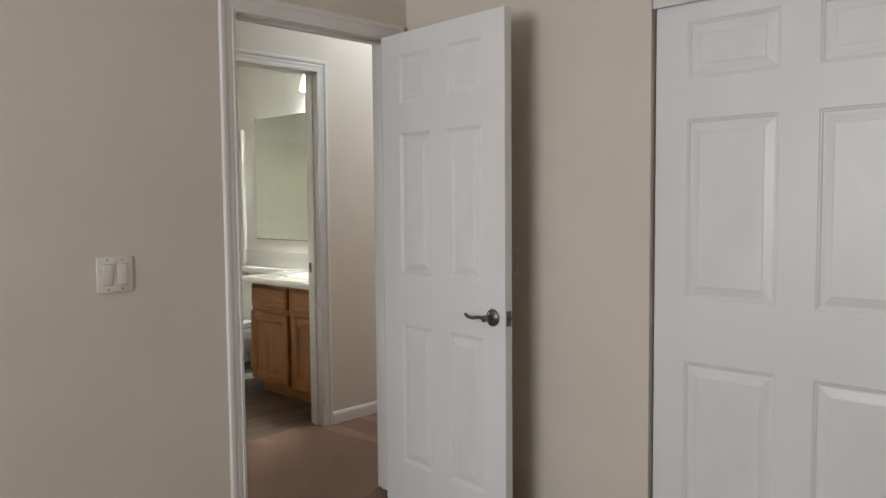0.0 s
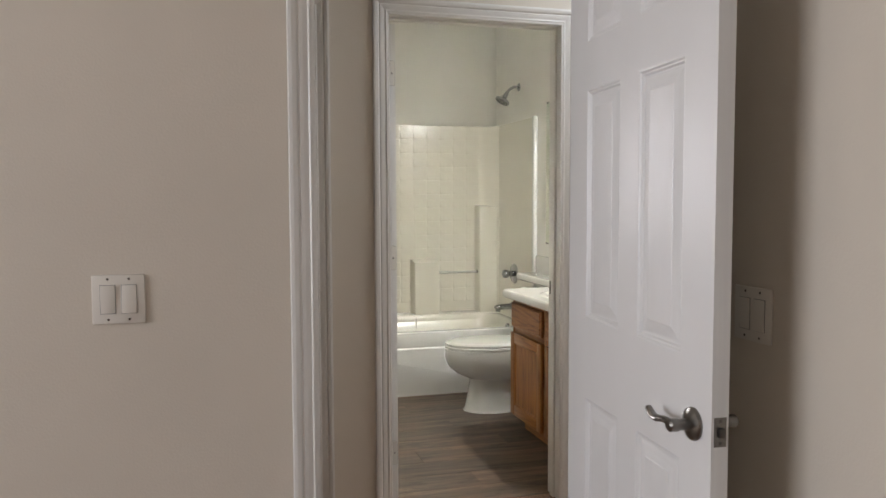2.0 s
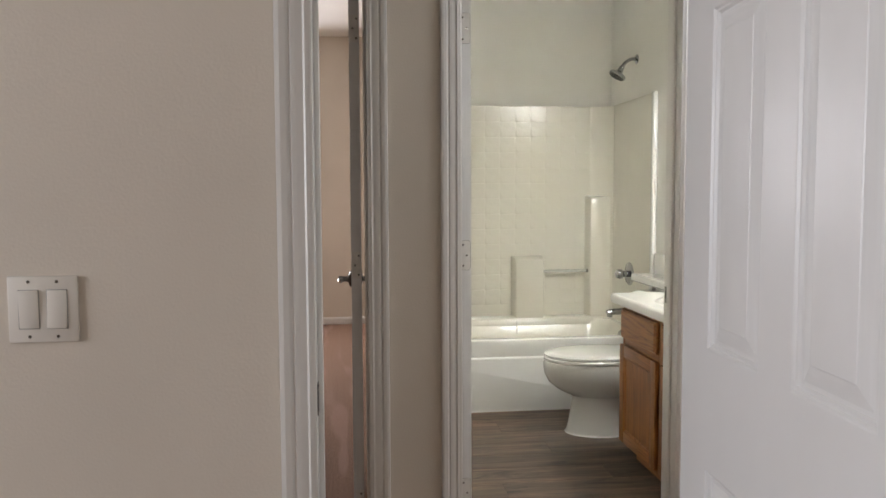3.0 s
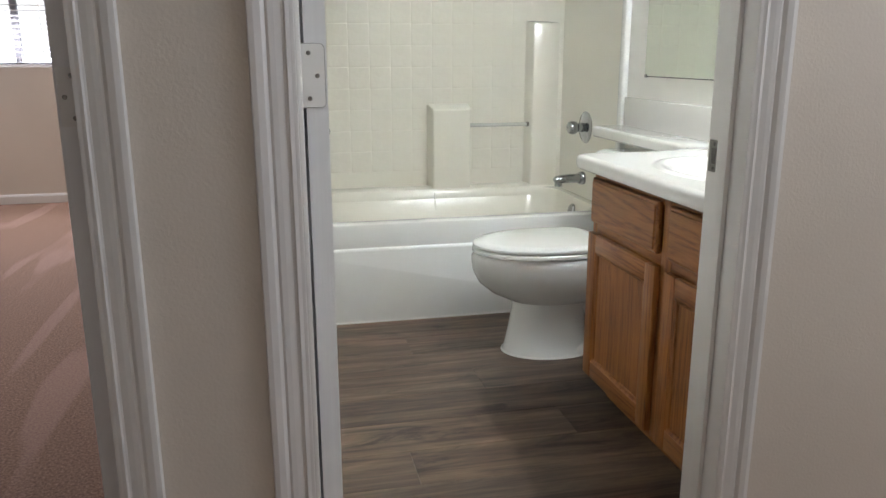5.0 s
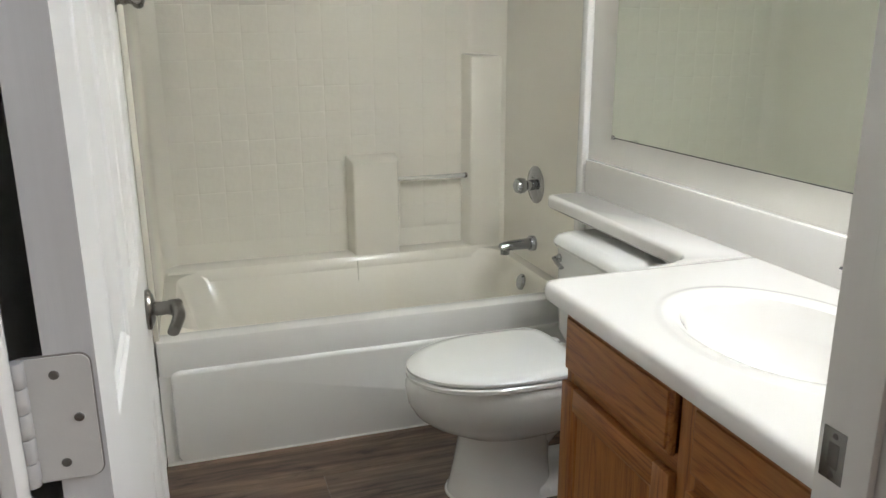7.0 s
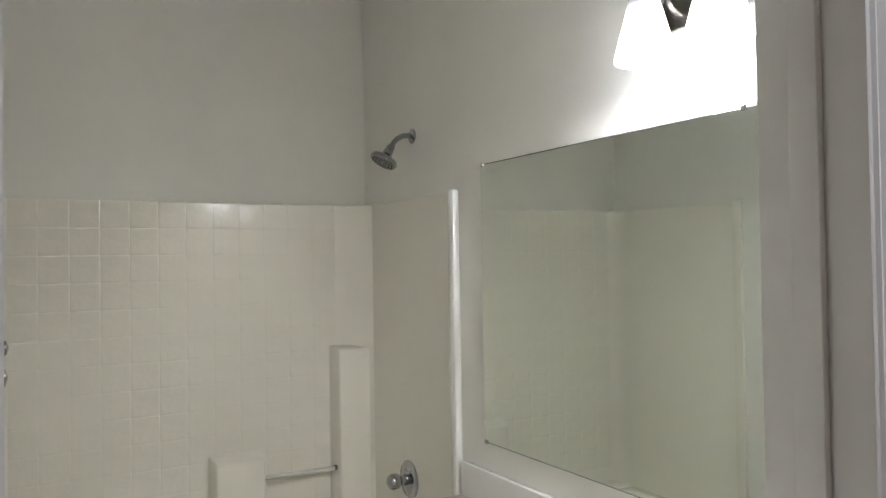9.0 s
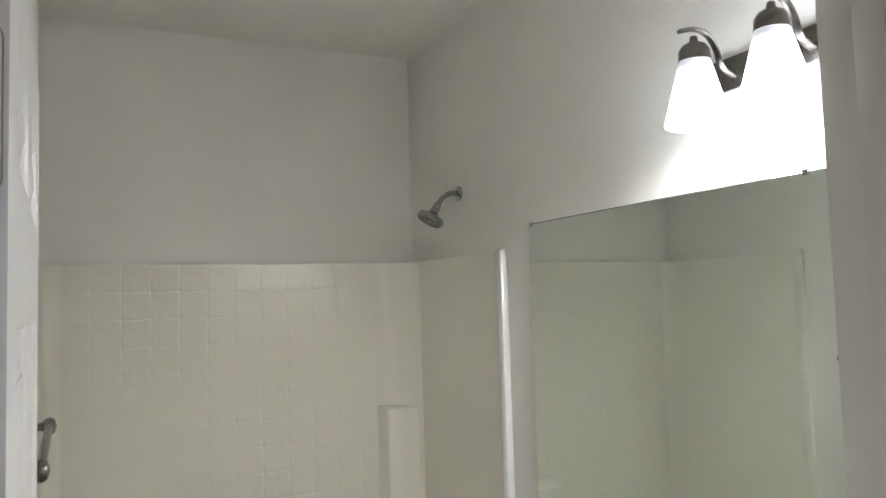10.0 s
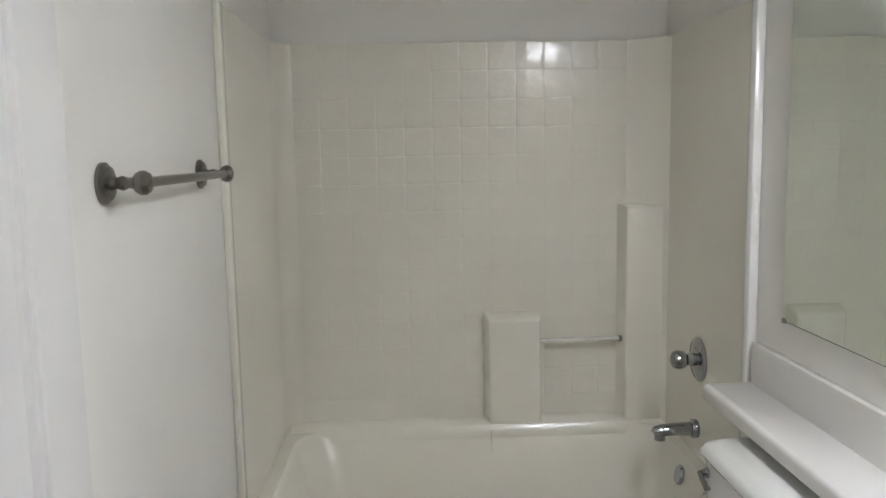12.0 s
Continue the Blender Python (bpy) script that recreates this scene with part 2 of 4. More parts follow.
def lathe(bm, base, axis, profile, n=24, closed=True):
    """Turned solid: profile of (distance along axis, radius)."""
    axis = Vector(axis).normalized()
    u = axis.orthogonal().normalized()
    v = axis.cross(u)
    loops = [[Vector(base) + axis * d + (u * math.cos(k) + v * math.sin(k)) * max(r, 0.0004) for k in (2 * math.pi * i / n for i in range(n))] for d, r in profile]
    return loft(bm, loops, closed, closed)


def tube(bm, path, radii, n=12, flat=1.0):
    path = [Vector(p) for p in path]
    loops = []
    for i, p in enumerate(path):
        d = (path[min(i + 1, len(path) - 1)] - path[max(i - 1, 0)]).normalized()
        u = d.cross(Vector((0, 0, 1)))
        u = u.normalized() if u.length > 0.05 else d.cross(Vector((0, 1, 0))).normalized()
        v = u.cross(d)
        r = radii[i] if isinstance(radii, (list, tuple)) else radii
        loops.append([p + (u * math.cos(k) + v * math.sin(k) * flat) * r for k in (2 * math.pi * j / n for j in range(n))])
    return loft(bm, loops)


def spline(points, steps=8):
    pts = [Vector(p) for p in points]
    out = []
    for i in range(len(pts) - 1):
        a, b2, c, d = pts[max(i - 1, 0)], pts[i], pts[i + 1], pts[min(i + 2, len(pts) - 1)]
        for k in range(steps):
            s = k / steps
            out.append(0.5 * (2 * b2 + (c - a) * s + (2 * a - 5 * b2 + 4 * c - d) * s * s + (3 * b2 - a - 3 * c + d) * s ** 3))
    return out + [pts[-1]]


def round_rect(x0, x1, y0, y1, z, r, n=6):
    out = []
    for cx, cy, a0 in ((x1 - r, y1 - r, 0), (x0 + r, y1 - r, 90), (x0 + r, y0 + r, 180), (x1 - r, y0 + r, 270)):
        for i in range(n + 1):
            a = radians(a0 + 90 * i / n)
            out.append((cx + r * math.cos(a), cy + r * math.sin(a), z))
    return out


# ---- large structure ----
H = 2.84
# floor: carpet everywhere but in the bathroom
structure("floor_carpet", boxes((-2.6, 3.2, -2.7, 2.76, -0.12, 0.0), (-2.6, 4.7, 2.76, 3.865, -0.12, 0.0), (-2.6, 1.96, 3.865, 9.15, -0.12, 0.0)), CARPET, "rose-brown cut-pile carpet with vacuum marks", "carpet")
structure("floor_subfloor", boxes((1.96, 3.65, 3.865, 6.8, -0.12, -0.004)), RUBBER, "dark subfloor under the bathroom planks", "floor")
structure("ceiling", boxes((-2.6, 4.7, -3.0, 9.15, H, H + 0.12)), CEIL, "off-white textured ceiling", "ceiling")

# bedroom: wall with the light switch and the doorway to the hall
BL, BR, BH = 1.632, 2.395, 2.010
structure("wall_switch", boxes((-2.6, BL - 0.02, 2.70, 2.815, 0, H), (BR + 0.02, 2.49, 2.70, 2.815, 0, H), (BL - 0.02, BR + 0.02, 2.70, 2.815, BH + 0.02, H)), WALL, "beige painted bedroom wall beside the doorway", "wall")
# closet wall, with a wide opening
structure("wall_closet", boxes((2.49, 2.605, 1.50, 2.815, 0, H), (2.49, 2.605, -0.36, 1.50, 1.985, H), (2.49, 2.605, -3.0, -0.36, 0, H)), WALL, "off-white painted wall round the closet opening", "wall")
structure("wall_hall_south", boxes((2.605, 4.7, 2.70, 2.815, 0, H)), WALL, "plain off-white hall wall", "wall")
structure("wall_closet_back", boxes((3.15, 3.25, -0.5, 1.9, 0, H), (2.605, 3.15, 1.8, 1.9, 0, H), (2.605, 3.15, -0.5, -0.4, 0, H)), WALL, "plain wall inside the closet", "wall")
structure("wall_west", boxes((-2.72, -2.6, -3.0, 0.3, 0, H), (-2.72, -2.6, 2.1, 9.15, 0, H), (-2.72, -2.6, 0.3, 2.1, 0, 0.95), (-2.72, -2.6, 0.3, 2.1, 2.15, H)), WALL, "plain beige wall with the bedroom window", "wall")
structure("wall_south", boxes((-2.6, 2.49, -2.72, -2.6, 0, H)), WALL, "plain beige wall", "wall")
structure("wall_hall_end", boxes((4.62, 4.74, 2.7, 3.95, 0, H)), WALL, "plain wall closing the hall", "wall")

# wall between hall, second bedroom and bathroom
L2, R2 = 0.987, 1.752
L3, R3, DH = 2.053, 2.795, 2.05
structure("wall_hall", boxes((-2.6, L2 - 0.02, 3.777, 3.885, 0, H), (R2 + 0.02, L3 - 0.02, 3.777, 3.885, 0, H), (R3 + 0.02, 4.7, 3.777, 3.885, 0, H), (L2 - 0.02, R2 + 0.02, 3.777, 3.885, DH + 0.02, H), (L3 - 0.02, R3 + 0.02, 3.777, 3.885, DH + 0.02, H)), WALL, "off-white hall wall with two doorways", "wall")
# bathroom
structure("wall_bath_west", boxes((1.905, 2.02, 3.885, 6.72, 0, H)), BATHWALL, "off-white bathroom wall behind the towel bar", "wall")
structure("wall_bath_east", boxes((3.53, 3.65, 3.885, 6.72, 0, H)), BATHWALL, "off-white bathroom wall behind mirror and lights", "wall")
structure("wall_bath_north", boxes((2.02, 3.53, 6.60, 6.72, 0, H)), BATHWALL, "off-white wall above the tub surround", "wall")
# second bedroom
WX0, WX1, WZ0, WZ1, WY = -0.62, 1.02, 1.02, 2.35, 9.03
structure("wall_window", boxes((-2.6, WX0, WY, WY + 0.14, 0, H), (WX1, 2.1, WY, WY + 0.14, 0, H), (WX0, WX1, WY, WY + 0.14, 0, WZ0), (WX0, WX1, WY, WY + 0.14, WZ1, H)), WALL, "beige wall round the second bedroom window", "wall")
structure("wall_second_east", boxes((1.985, 2.1, 6.72, WY, 0, H)), WALL, "plain side wall of the second bedroom", "wall")
structure("wall_second_entry", boxes((0.79, 0.91, 3.885, 4.67, 0, H), (-2.6, 0.79, 4.55, 4.67, 0, H)), WALL, "beige wall beside the second bedroom entry", "wall")

PROFILE = ((0.0, 0.0), (0.0, 0.009), (0.006, 0.011), (0.010, 0.008), (0.022, 0.011), (0.030, 0.012), (0.034, 0.010), (0.040, 0.015), (0.050, 0.017), (0.058, 0.016), (0.060, 0.0))


def casing(name, x0, x1, h, y, side, label):
    """Moulded casing round an opening in a wall that runs along x: two legs and a head, mitred."""
    root = tagged(thing(name, (x0 + x1) / 2, y, 0, label, "door casing"), kind="structure")
    for kind in ("leg", "leg", "head"):
        bm = bmesh.new()
        if kind == "head":
            a = [(x0 - u, y + side * v, h + u) for u, v in PROFILE]
            c = [(x1 + u, y + side * v, h + u) for u, v in PROFILE]
        else:
            left = not root.children
            s, xe = (-1, x0) if left else (1, x1)
            a = [(xe + s * u, y + side * v, 0.002) for u, v in PROFILE]
            c = [(xe + s * u, y + side * v, h + u) for u, v in PROFILE]
        loft(bm, [a, c])
        part("casing_" + kind, bm, TRIM, root, smooth=False)
    return root


def jamb(name, x0, x1, h, y0, y1, stop_y, label):
    root = tagged(thing(name, (x0 + x1) / 2, (y0 + y1) / 2, 0, label, "door jamb"), kind="structure")
    t = 0.018
    part("jamb_side", boxes((x0 - t, x0, y0, y1, 0.001, h), bevel=0.001), TRIM, root)
    part("jamb_side", boxes((x1, x1 + t, y0, y1, 0.001, h), bevel=0.001), TRIM, root)
    part("jamb_head", boxes((x0 - t, x1 + t, y0, y1, h, h + t), bevel=0.001), TRIM, root)
    part("door_stop", boxes((x0, x0 + 0.010, stop_y - 0.016, stop_y + 0.016, 0.001, h), bevel=0.002), TRIM, root)
    part("door_stop", boxes((x1 - 0.010, x1, stop_y - 0.016, stop_y + 0.016, 0.001, h), bevel=0.002), TRIM, root)
    part("door_stop", boxes((x0 + 0.01, x1 - 0.01, stop_y - 0.016, stop_y + 0.016, h - 0.010, h), bevel=0.002), TRIM, root)
    return root


casing("trim_bedroom_door", BL - 0.006, BR + 0.006, BH + 0.006, 2.698, -1, "white moulded casing round the bedroom doorway")
jamb_1 = jamb("door_1_jamb", BL, BR, BH, 2.690, 2.825, 2.77, "white painted jamb of the bedroom doorway")
casing("trim_bath_door", L3 - 0.006, R3 + 0.006, DH + 0.006, 3.779, -1, "white moulded casing round the bathroom doorway")
jamb_2 = jamb("door_2_jamb", L3, R3, DH, 3.770, 3.890, 3.830, "white painted jamb of the bathroom doorway")
casing("trim_second_door", L2 - 0.006, R2 + 0.006, DH + 0.006, 3.779, -1, "white moulded casing round the second doorway")
jamb_3 = jamb("door_3_jamb", L2, R2, DH, 3.770, 3.890, 3.830, "white painted jamb of the second bedroom doorway")

BASE = ((0, 0), (0, 0.012), (0.055, 0.012), (0.066, 0.008), (0.072, 0.004), (0.072, 0))


def baseboard(x0, y0, x1, y1, nx, ny):
    """Baseboard from one plan point to another, standing out along (nx, ny)."""
    bm = bmesh.new()
    loft(bm, [[(x + nx * v, y + ny * v, 0.001 + u) for u, v in BASE] for x, y in ((x0, y0), (x1, y1))])
    return structure("baseboard", bm, TRIM, "white moulded baseboard along the wall", "baseboard")


baseboard(R3 + 0.068, 3.776, 4.6, 3.776, 0, -1)
baseboard(R2 + 0.068, 3.776, L3 - 0.068, 3.776, 0, -1)
baseboard(-2.59, WY - 0.001, 1.98, WY - 0.001, 0, -1)
baseboard(0.911, 3.93, 0.911, 4.682, 1, 0)
baseboard(0.92, 4.671, -2.59, 4.671, 0, 1)


# ---- doors ----
def nested(bm, x0, x1, z0, z1, y, out):
    """Raised panel: moulding down, flat, then a bevelled field up."""
    loops = []
    for inset, depth in ((0, 0), (0.003, 0.0005), (0.007, 0.004), (0.010, 0.0042), (0.014, 0.0086), (0.020, 0.0086), (0.046, 0.0028), (0.048, 0.0014)):
        yy = y - out * depth
        loops.append([(x0 + inset, yy, z0 + inset), (x1 - inset, yy, z0 + inset), (x1 - inset, yy, z1 - inset), (x0 + inset, yy, z1 - inset)])
    return loft(bm, loops, False, True)


def six_panel(root, w, h, th, rows, stile, mid, flip=False):
    """Slab along the thing's own x from 0 to w, y from 0 to th."""
    pw = (w - 2 * stile - mid) / 2
    cols = ((stile, stile + pw), (w - stile - pw, w - stile))
    bm = bmesh.new()
    box(bm, 0, w, 0.0095, th - 0.0095, 0, h)
    for y0, y1 in ((0, 0.0095), (th - 0.0095, th)):
        for a, c in ((0, stile), (cols[0][1], cols[1][0]), (w - stile, w)):
            box(bm, a, c, y0, y1, 0, h)
        zs = [0] + [z for r in rows for z in r] + [h]
        for z0, z1 in zip(zs[::2], zs[1::2]):
            for a, c in cols:
                box(bm, a, c, y0, y1, z0, z1)
    bmesh.ops.remove_doubles(bm, verts=bm.verts, dist=0.00001)
    part("slab", bm, DOORPAINT, root, local=True, smooth=False)
    for a, c in cols:
        for z0, z1 in rows:
            for y, out in ((0, -1), (th, 1)):
                part("panel", nested(bmesh.new(), a, c, z0, z1, y, out), DOORPAINT, root, local=True, smooth=False)


def lever(root, x, y, z, out, way, style):
    """Lever set on a door face: rose, neck and a lever that points along the door."""
    rose = lathe(bmesh.new(), (x, y, z), (0, out, 0), ((0, 0.032), (0.004, 0.033), (0.008, 0.031), (0.012, 0.022), (0.014, 0.014)), 32)
    rose = part("rose", rose, NICKEL, root, "brushed nickel rose", local=True)
    part("neck", lathe(bmesh.new(), (x, y + out * 0.012, z), (0, out, 0), ((0, 0.012), (0.02, 0.011), (0.024, 0.013), (0.040, 0.013), (0.044, 0.009))), NICKEL, root, "brushed nickel neck", local=True)
    yy = y + out * 0.044
    if style == "wave":
        pts = spline([(x, yy, z), (x + way * 0.03, yy + out * 0.002, z + 0.003), (x + way * 0.06, yy + out * 0.003, z - 0.002), (x + way * 0.085, yy + out * 0.001, z - 0.001), (x + way * 0.106, yy - out * 0.002, z + 0.007)])
        bm = tube(bmesh.new(), pts, [0.010 - 0.004 * abs(i / len(pts) - 0.45) for i in range(len(pts))], 12, 0.75)
    else:
        pts = spline([(x, yy, z + 0.004), (x + way * 0.02, yy + out * 0.004, z), (x + way * 0.05, yy + out * 0.005, z - 0.002), (x + way * 0.095, yy - out * 0.004, z - 0.008)])
        bm = tube(bmesh.new(), pts, [0.012 - 0.003 * i / len(pts) for i in range(len(pts))], 12, 0.8)
    part("lever", bm, NICKEL, root, "brushed nickel lever", local=True)


def latch(root, x, y, z, way):
    plate = part("latch_plate", boxes((min(x, x + way * 0.0015), max(x, x + way * 0.0015), y - 0.0125, y + 0.0125, z - 0.028, z + 0.028), bevel=0.0005), NICKEL, root, "nickel latch plate", local=True)
    part("latch_bolt", boxes((min(x, x + way * 0.011), max(x, x + way * 0.011), y - 0.006, y + 0.006, z - 0.009, z + 0.009), bevel=0.002), DARKMETAL, root, local=True)
    for dz in (-0.021, 0.021):
        part("screw", lathe(bmesh.new(), (x + way * 0.0012, y, z + dz), (way, 0, 0), ((0, 0.004), (0.001, 0.003)), 10), DARKMETAL, root, local=True)


ROWS6 = ((0.19, 0.79), (1.0, 1.59), (1.71, 1.915))
door_1 = tagged(thing("door_1", 2.322, 2.678, 0.006, "open white six-panel bedroom door with nickel lever", "door", turn=-94.0), kind="structure")
six_panel(door_1, 0.722, 2.0, 0.035, ROWS6, 0.115, 0.095)
lever(door_1, 0.66, 0.0, 0.874, -1, -1, "wave")
lever(door_1, 0.66, 0.035, 0.874, 1, -1, "wave")
latch(door_1, 0.722, 0.0175, 0.874, 1)

door_2 = tagged(thing("door_2", 2.107, 3.902, 0.012, "open white six-panel bathroom door beside the wall", "door", turn=90.9), kind="structure")
six_panel(door_2, 0.738, 2.03, 0.035, ((0.19, 0.79), (1.0, 1.70), (1.815, 1.925)), 0.11, 0.09)
lever(door_2, 0.672, 0.0, 0.915, -1, -1, "flat")
lever(door_2, 0.672, 0.035, 0.915, 1, -1, "flat")


def edge_leaves(root):
    """Painted hinge leaves with screws on a door's hinge edge."""
    for z in (0.21, 1.033, 1.82):
        leaf = part("hinge_leaf", boxes((-0.0015, 0.0, 0.001, 0.031, z - 0.045, z + 0.045), bevel=0.0004), TRIM, root, local=True)
        for k, dz in ((0.010, -0.032), (0.022, 0.0), (0.010, 0.032)):
            part("screw", lathe(bmesh.new(), (-0.0013, k, z + dz), (-1, 0, 0), ((0, 0.0042), (0.001, 0.003)), 10), NICKEL, leaf, local=True)


latch(door_2, 0.738, 0.0175, 0.915, 1)

door_3 = tagged(thing("door_3", 1.732, 3.902, 0.012, "open white six-panel door of the second bedroom", "door", turn=90), kind="structure")
six_panel(door_3, 0.745, 2.03, 0.035, ROWS6, 0.115, 0.095)
edge_leaves(door_3)
lever(door_3, 0.68, 0.0, 0.915, -1, -1, "wave")
lever(door_3, 0.68, 0.035, 0.915, 1, -1, "wave")


def hinge_leaf(root, x, y0, y1, z, way):
    """Painted butt-hinge leaf let into a jamb, with its screws and knuckle."""
    leaf = part("hinge_leaf", boxes((min(x, x + way * 0.002), max(x, x + way * 0.002), y0, y1, z - 0.045, z + 0.045), bevel=0.0008), TRIM, root)
    for k, dz in ((0.3, -0.032), (0.62, 0.0), (0.3, 0.032)):
        part("screw", lathe(bmesh.new(), (x + way * 0.0018, y0 + (y1 - y0) * k, z + dz), (way, 0, 0), ((0, 0.0042), (0.001, 0.003)), 10), NICKEL, leaf)
    part("knuckle", lathe(bmesh.new(), (x + way * 0.001, y1 + 0.006, z - 0.045), (0, 0, 1), ((0, 0.006), (0.09, 0.006)), 12), TRIM, leaf)


for z in (0.24, 1.074, 1.84):
    bm = bmesh.new()
    plate = round_rect(2.050, 2.103, z - 0.050, z + 0.050, 0, 0.008)
    loft(bm, [[(x, 3.9018, zz) for x, zz, _ in plate], [(x, 3.8988, zz) for x, zz, _ in plate]])
    bridge = part("hinge_plate", bm, TRIM, jamb_2, smooth=False)
    bm = bmesh.new()
    seam = round_rect(2.0488, 2.1042, z - 0.0512, z + 0.0512, 0, 0.009)
    loft(bm, [[(x, 3.9019, zz) for x, zz, _ in seam], [(x, 3.9006, zz) for x, zz, _ in seam]])
    part("mortise_gap", bm, SEAMGREY, bridge, smooth=False)
    for x, dz in ((2.078, 0.036), (2.091, 0.0), (2.078, -0.036)):
        part("screw", lathe(bmesh.new(), (x, 3.899, z + dz), (0, -1, 0), ((0, 0.0040), (0.001, 0.003)), 10), NICKEL, bridge)
    for k in range(5):
        part("knuckle", lathe(bmesh.new(), (2.054, 3.896, z - 0.05 + 0.0202 * k), (0, 0, 1), ((0, 0.0055), (0.001, 0.0062), (0.0185, 0.0062), (0.0195, 0.0055)), 12), TRIM, bridge)
for z in (0.22, 1.045, 1.83):
    hinge_leaf(jamb_3, R2, 3.850, 3.886, z, -1)
    hinge_leaf(jamb_1, BR, 2.70, 2.745, z, -1)


def strike(root, x, y, z, way):
    plate = part("strike_plate", boxes((min(x, x + way * 0.002), max(x, x + way * 0.002), y - 0.016, y + 0.016, z - 0.029, z + 0.029), bevel=0.0007), NICKEL, root, "nickel strike plate")
    part("strike_hole", boxes((min(x + way * 0.0016, x + way * 0.0024), max(x + way * 0.0016, x + way * 0.0024), y - 0.007, y + 0.007, z - 0.014, z + 0.014), bevel=0.0002), DARKMETAL, plate)
    for dz in (-0.022, 0.022):
        part("screw", lathe(bmesh.new(), (x + way * 0.0018, y, z + dz), (way, 0, 0), ((0, 0.004), (0.001, 0.003)), 10), DARKMETAL, plate)


strike(jamb_2, R3, 3.867, 0.928, -1)
strike(jamb_1, BL, 2.73, 0.90, 1)

# closet: two sliding doors on a track
CROWS = ((0.19, 0.76), (0.965, 1.565), (1.69, 1.88))
for x, y in ((2.512, 1.492), (2.556, 0.62)):
    cd = thing("closet_door", x, y, 0.012, "white six-panel sliding closet door, shut", "closet door", "sliding closet doors", turn=-90)
    six_panel(cd, 0.935, 1.955, 0.034, CROWS, 0.108, 0.108)
track = thing("closet_track", 2.545, 0.57, 1.968, "white metal sliding-door track above the closet", "track")
part("rail", boxes((2.494, 2.604, -0.355, 1.497, 1.972, 1.984), bevel=0.001), TRIM, track)
part("fascia", boxes((2.492, 2.497, -0.355, 1.497, 1.948, 1.972), bevel=0.001), TRIM, track)


# ---- switches ----
def switch(x, y, z, turn, label):
    """Two-gang rocker switch on a wall; its own -y faces the room."""
    s = thing("light_switch", x, y, z, label, "light switch", turn=turn)
    part("plate", boxes((-0.0585, 0.0585, -0.006, 0, -0.058, 0.058), bevel=0.0025), PLASTIC, s, local=True)
    for i, dx in enumerate((-0.0235, 0.0235)):
        part("rocker_frame", boxes((dx - 0.0175, dx + 0.0175, -0.0072, -0.005, -0.0345, 0.0345), bevel=0.0006), SEAMGREY, s, local=True)
        bm = boxes((dx - 0.0163, dx + 0.0163, -0.011, -0.005, -0.0333, 0.0333), bevel=0.001)
        for v in bm.verts:
            if v.co.y < -0.009 and v.co.z * (1 if i else -1) > 0:
                v.co.y += 0.0035
        part("rocker", bm, PLASTIC, s, local=True)
        for dz in (-0.048, 0.048):
            part("screw", lathe(bmesh.new(), (dx, -0.0055, dz), (0, -1, 0), ((0, 0.0034), (0.001, 0.0026)), 10), NICKEL, s, local=True)
    return s


switch(1.165, 2.699, 1.083, 0, "almond two-gang rocker light switch on the wall")
switch(2.489, 2.122, 1.07, -90, "almond two-gang rocker switch behind the door")

# ---- bathroom: tub and surround ----
TX0, TX1, TY0, TY1 = 2.024, 3.526, 5.725, 6.592
tub = thing("bathtub", 2.775, 6.15, 0, "alcove bathtub, its moulded apron coloured white as daylit", "bathtub")
bm = bmesh.new()
rim = 0.422
loft(bm, [round_rect(TX0 + 0.002, TX1 - 0.002, TY0 + 0.014, TY1, rim - 0.012, 0.012), round_rect(TX0 + 0.004, TX1 - 0.004, TY0 + 0.016, TY1, rim - 0.003, 0.014),
          round_rect(TX0 + 0.012, TX1 - 0.012, TY0 + 0.024, TY1 - 0.01, rim, 0.02), round_rect(TX0 + 0.06, TX1 - 0.06, TY0 + 0.085, TY1 - 0.10, rim, 0.12),
          round_rect(TX0 + 0.075, TX1 - 0.07, TY0 + 0.10, TY1 - 0.115, rim - 0.02, 0.13), round_rect(TX0 + 0.13, TX1 - 0.10, TY0 + 0.13, TY1 - 0.15, 0.22, 0.14),
          round_rect(TX0 + 0.22, TX1 - 0.14, TY0 + 0.17, TY1 - 0.19, 0.10, 0.14), round_rect(TX0 + 0.28, TX1 - 0.2, TY0 + 0.22, TY1 - 0.24, 0.085, 0.12)], False, True)
part("basin", bm, GEL, tub)
# apron parts take the lit white, though basin and apron are one tub
bm = boxes((TX0, TX1, TY0 + 0.004, TY0 + 0.085, 0.30, rim + 0.004), bevel=0.012)
part("apron_band", bm, LITWHITE, tub)
bm = boxes((TX0, TX1, TY0 + 0.010, TY0 + 0.05, 0.001, 0.31))
part("apron_skirt", bm, LITWHITE, tub)
bm = bmesh.new()
px0, px1 = TX0 + 0.035, TX1 - 0.035


def apron_loop(y, inset, r):
    return [(x, y, z) for x, z, _ in round_rect(px0 + inset, px1 - inset, 0.001, 0.325 - inset, 0, r)]


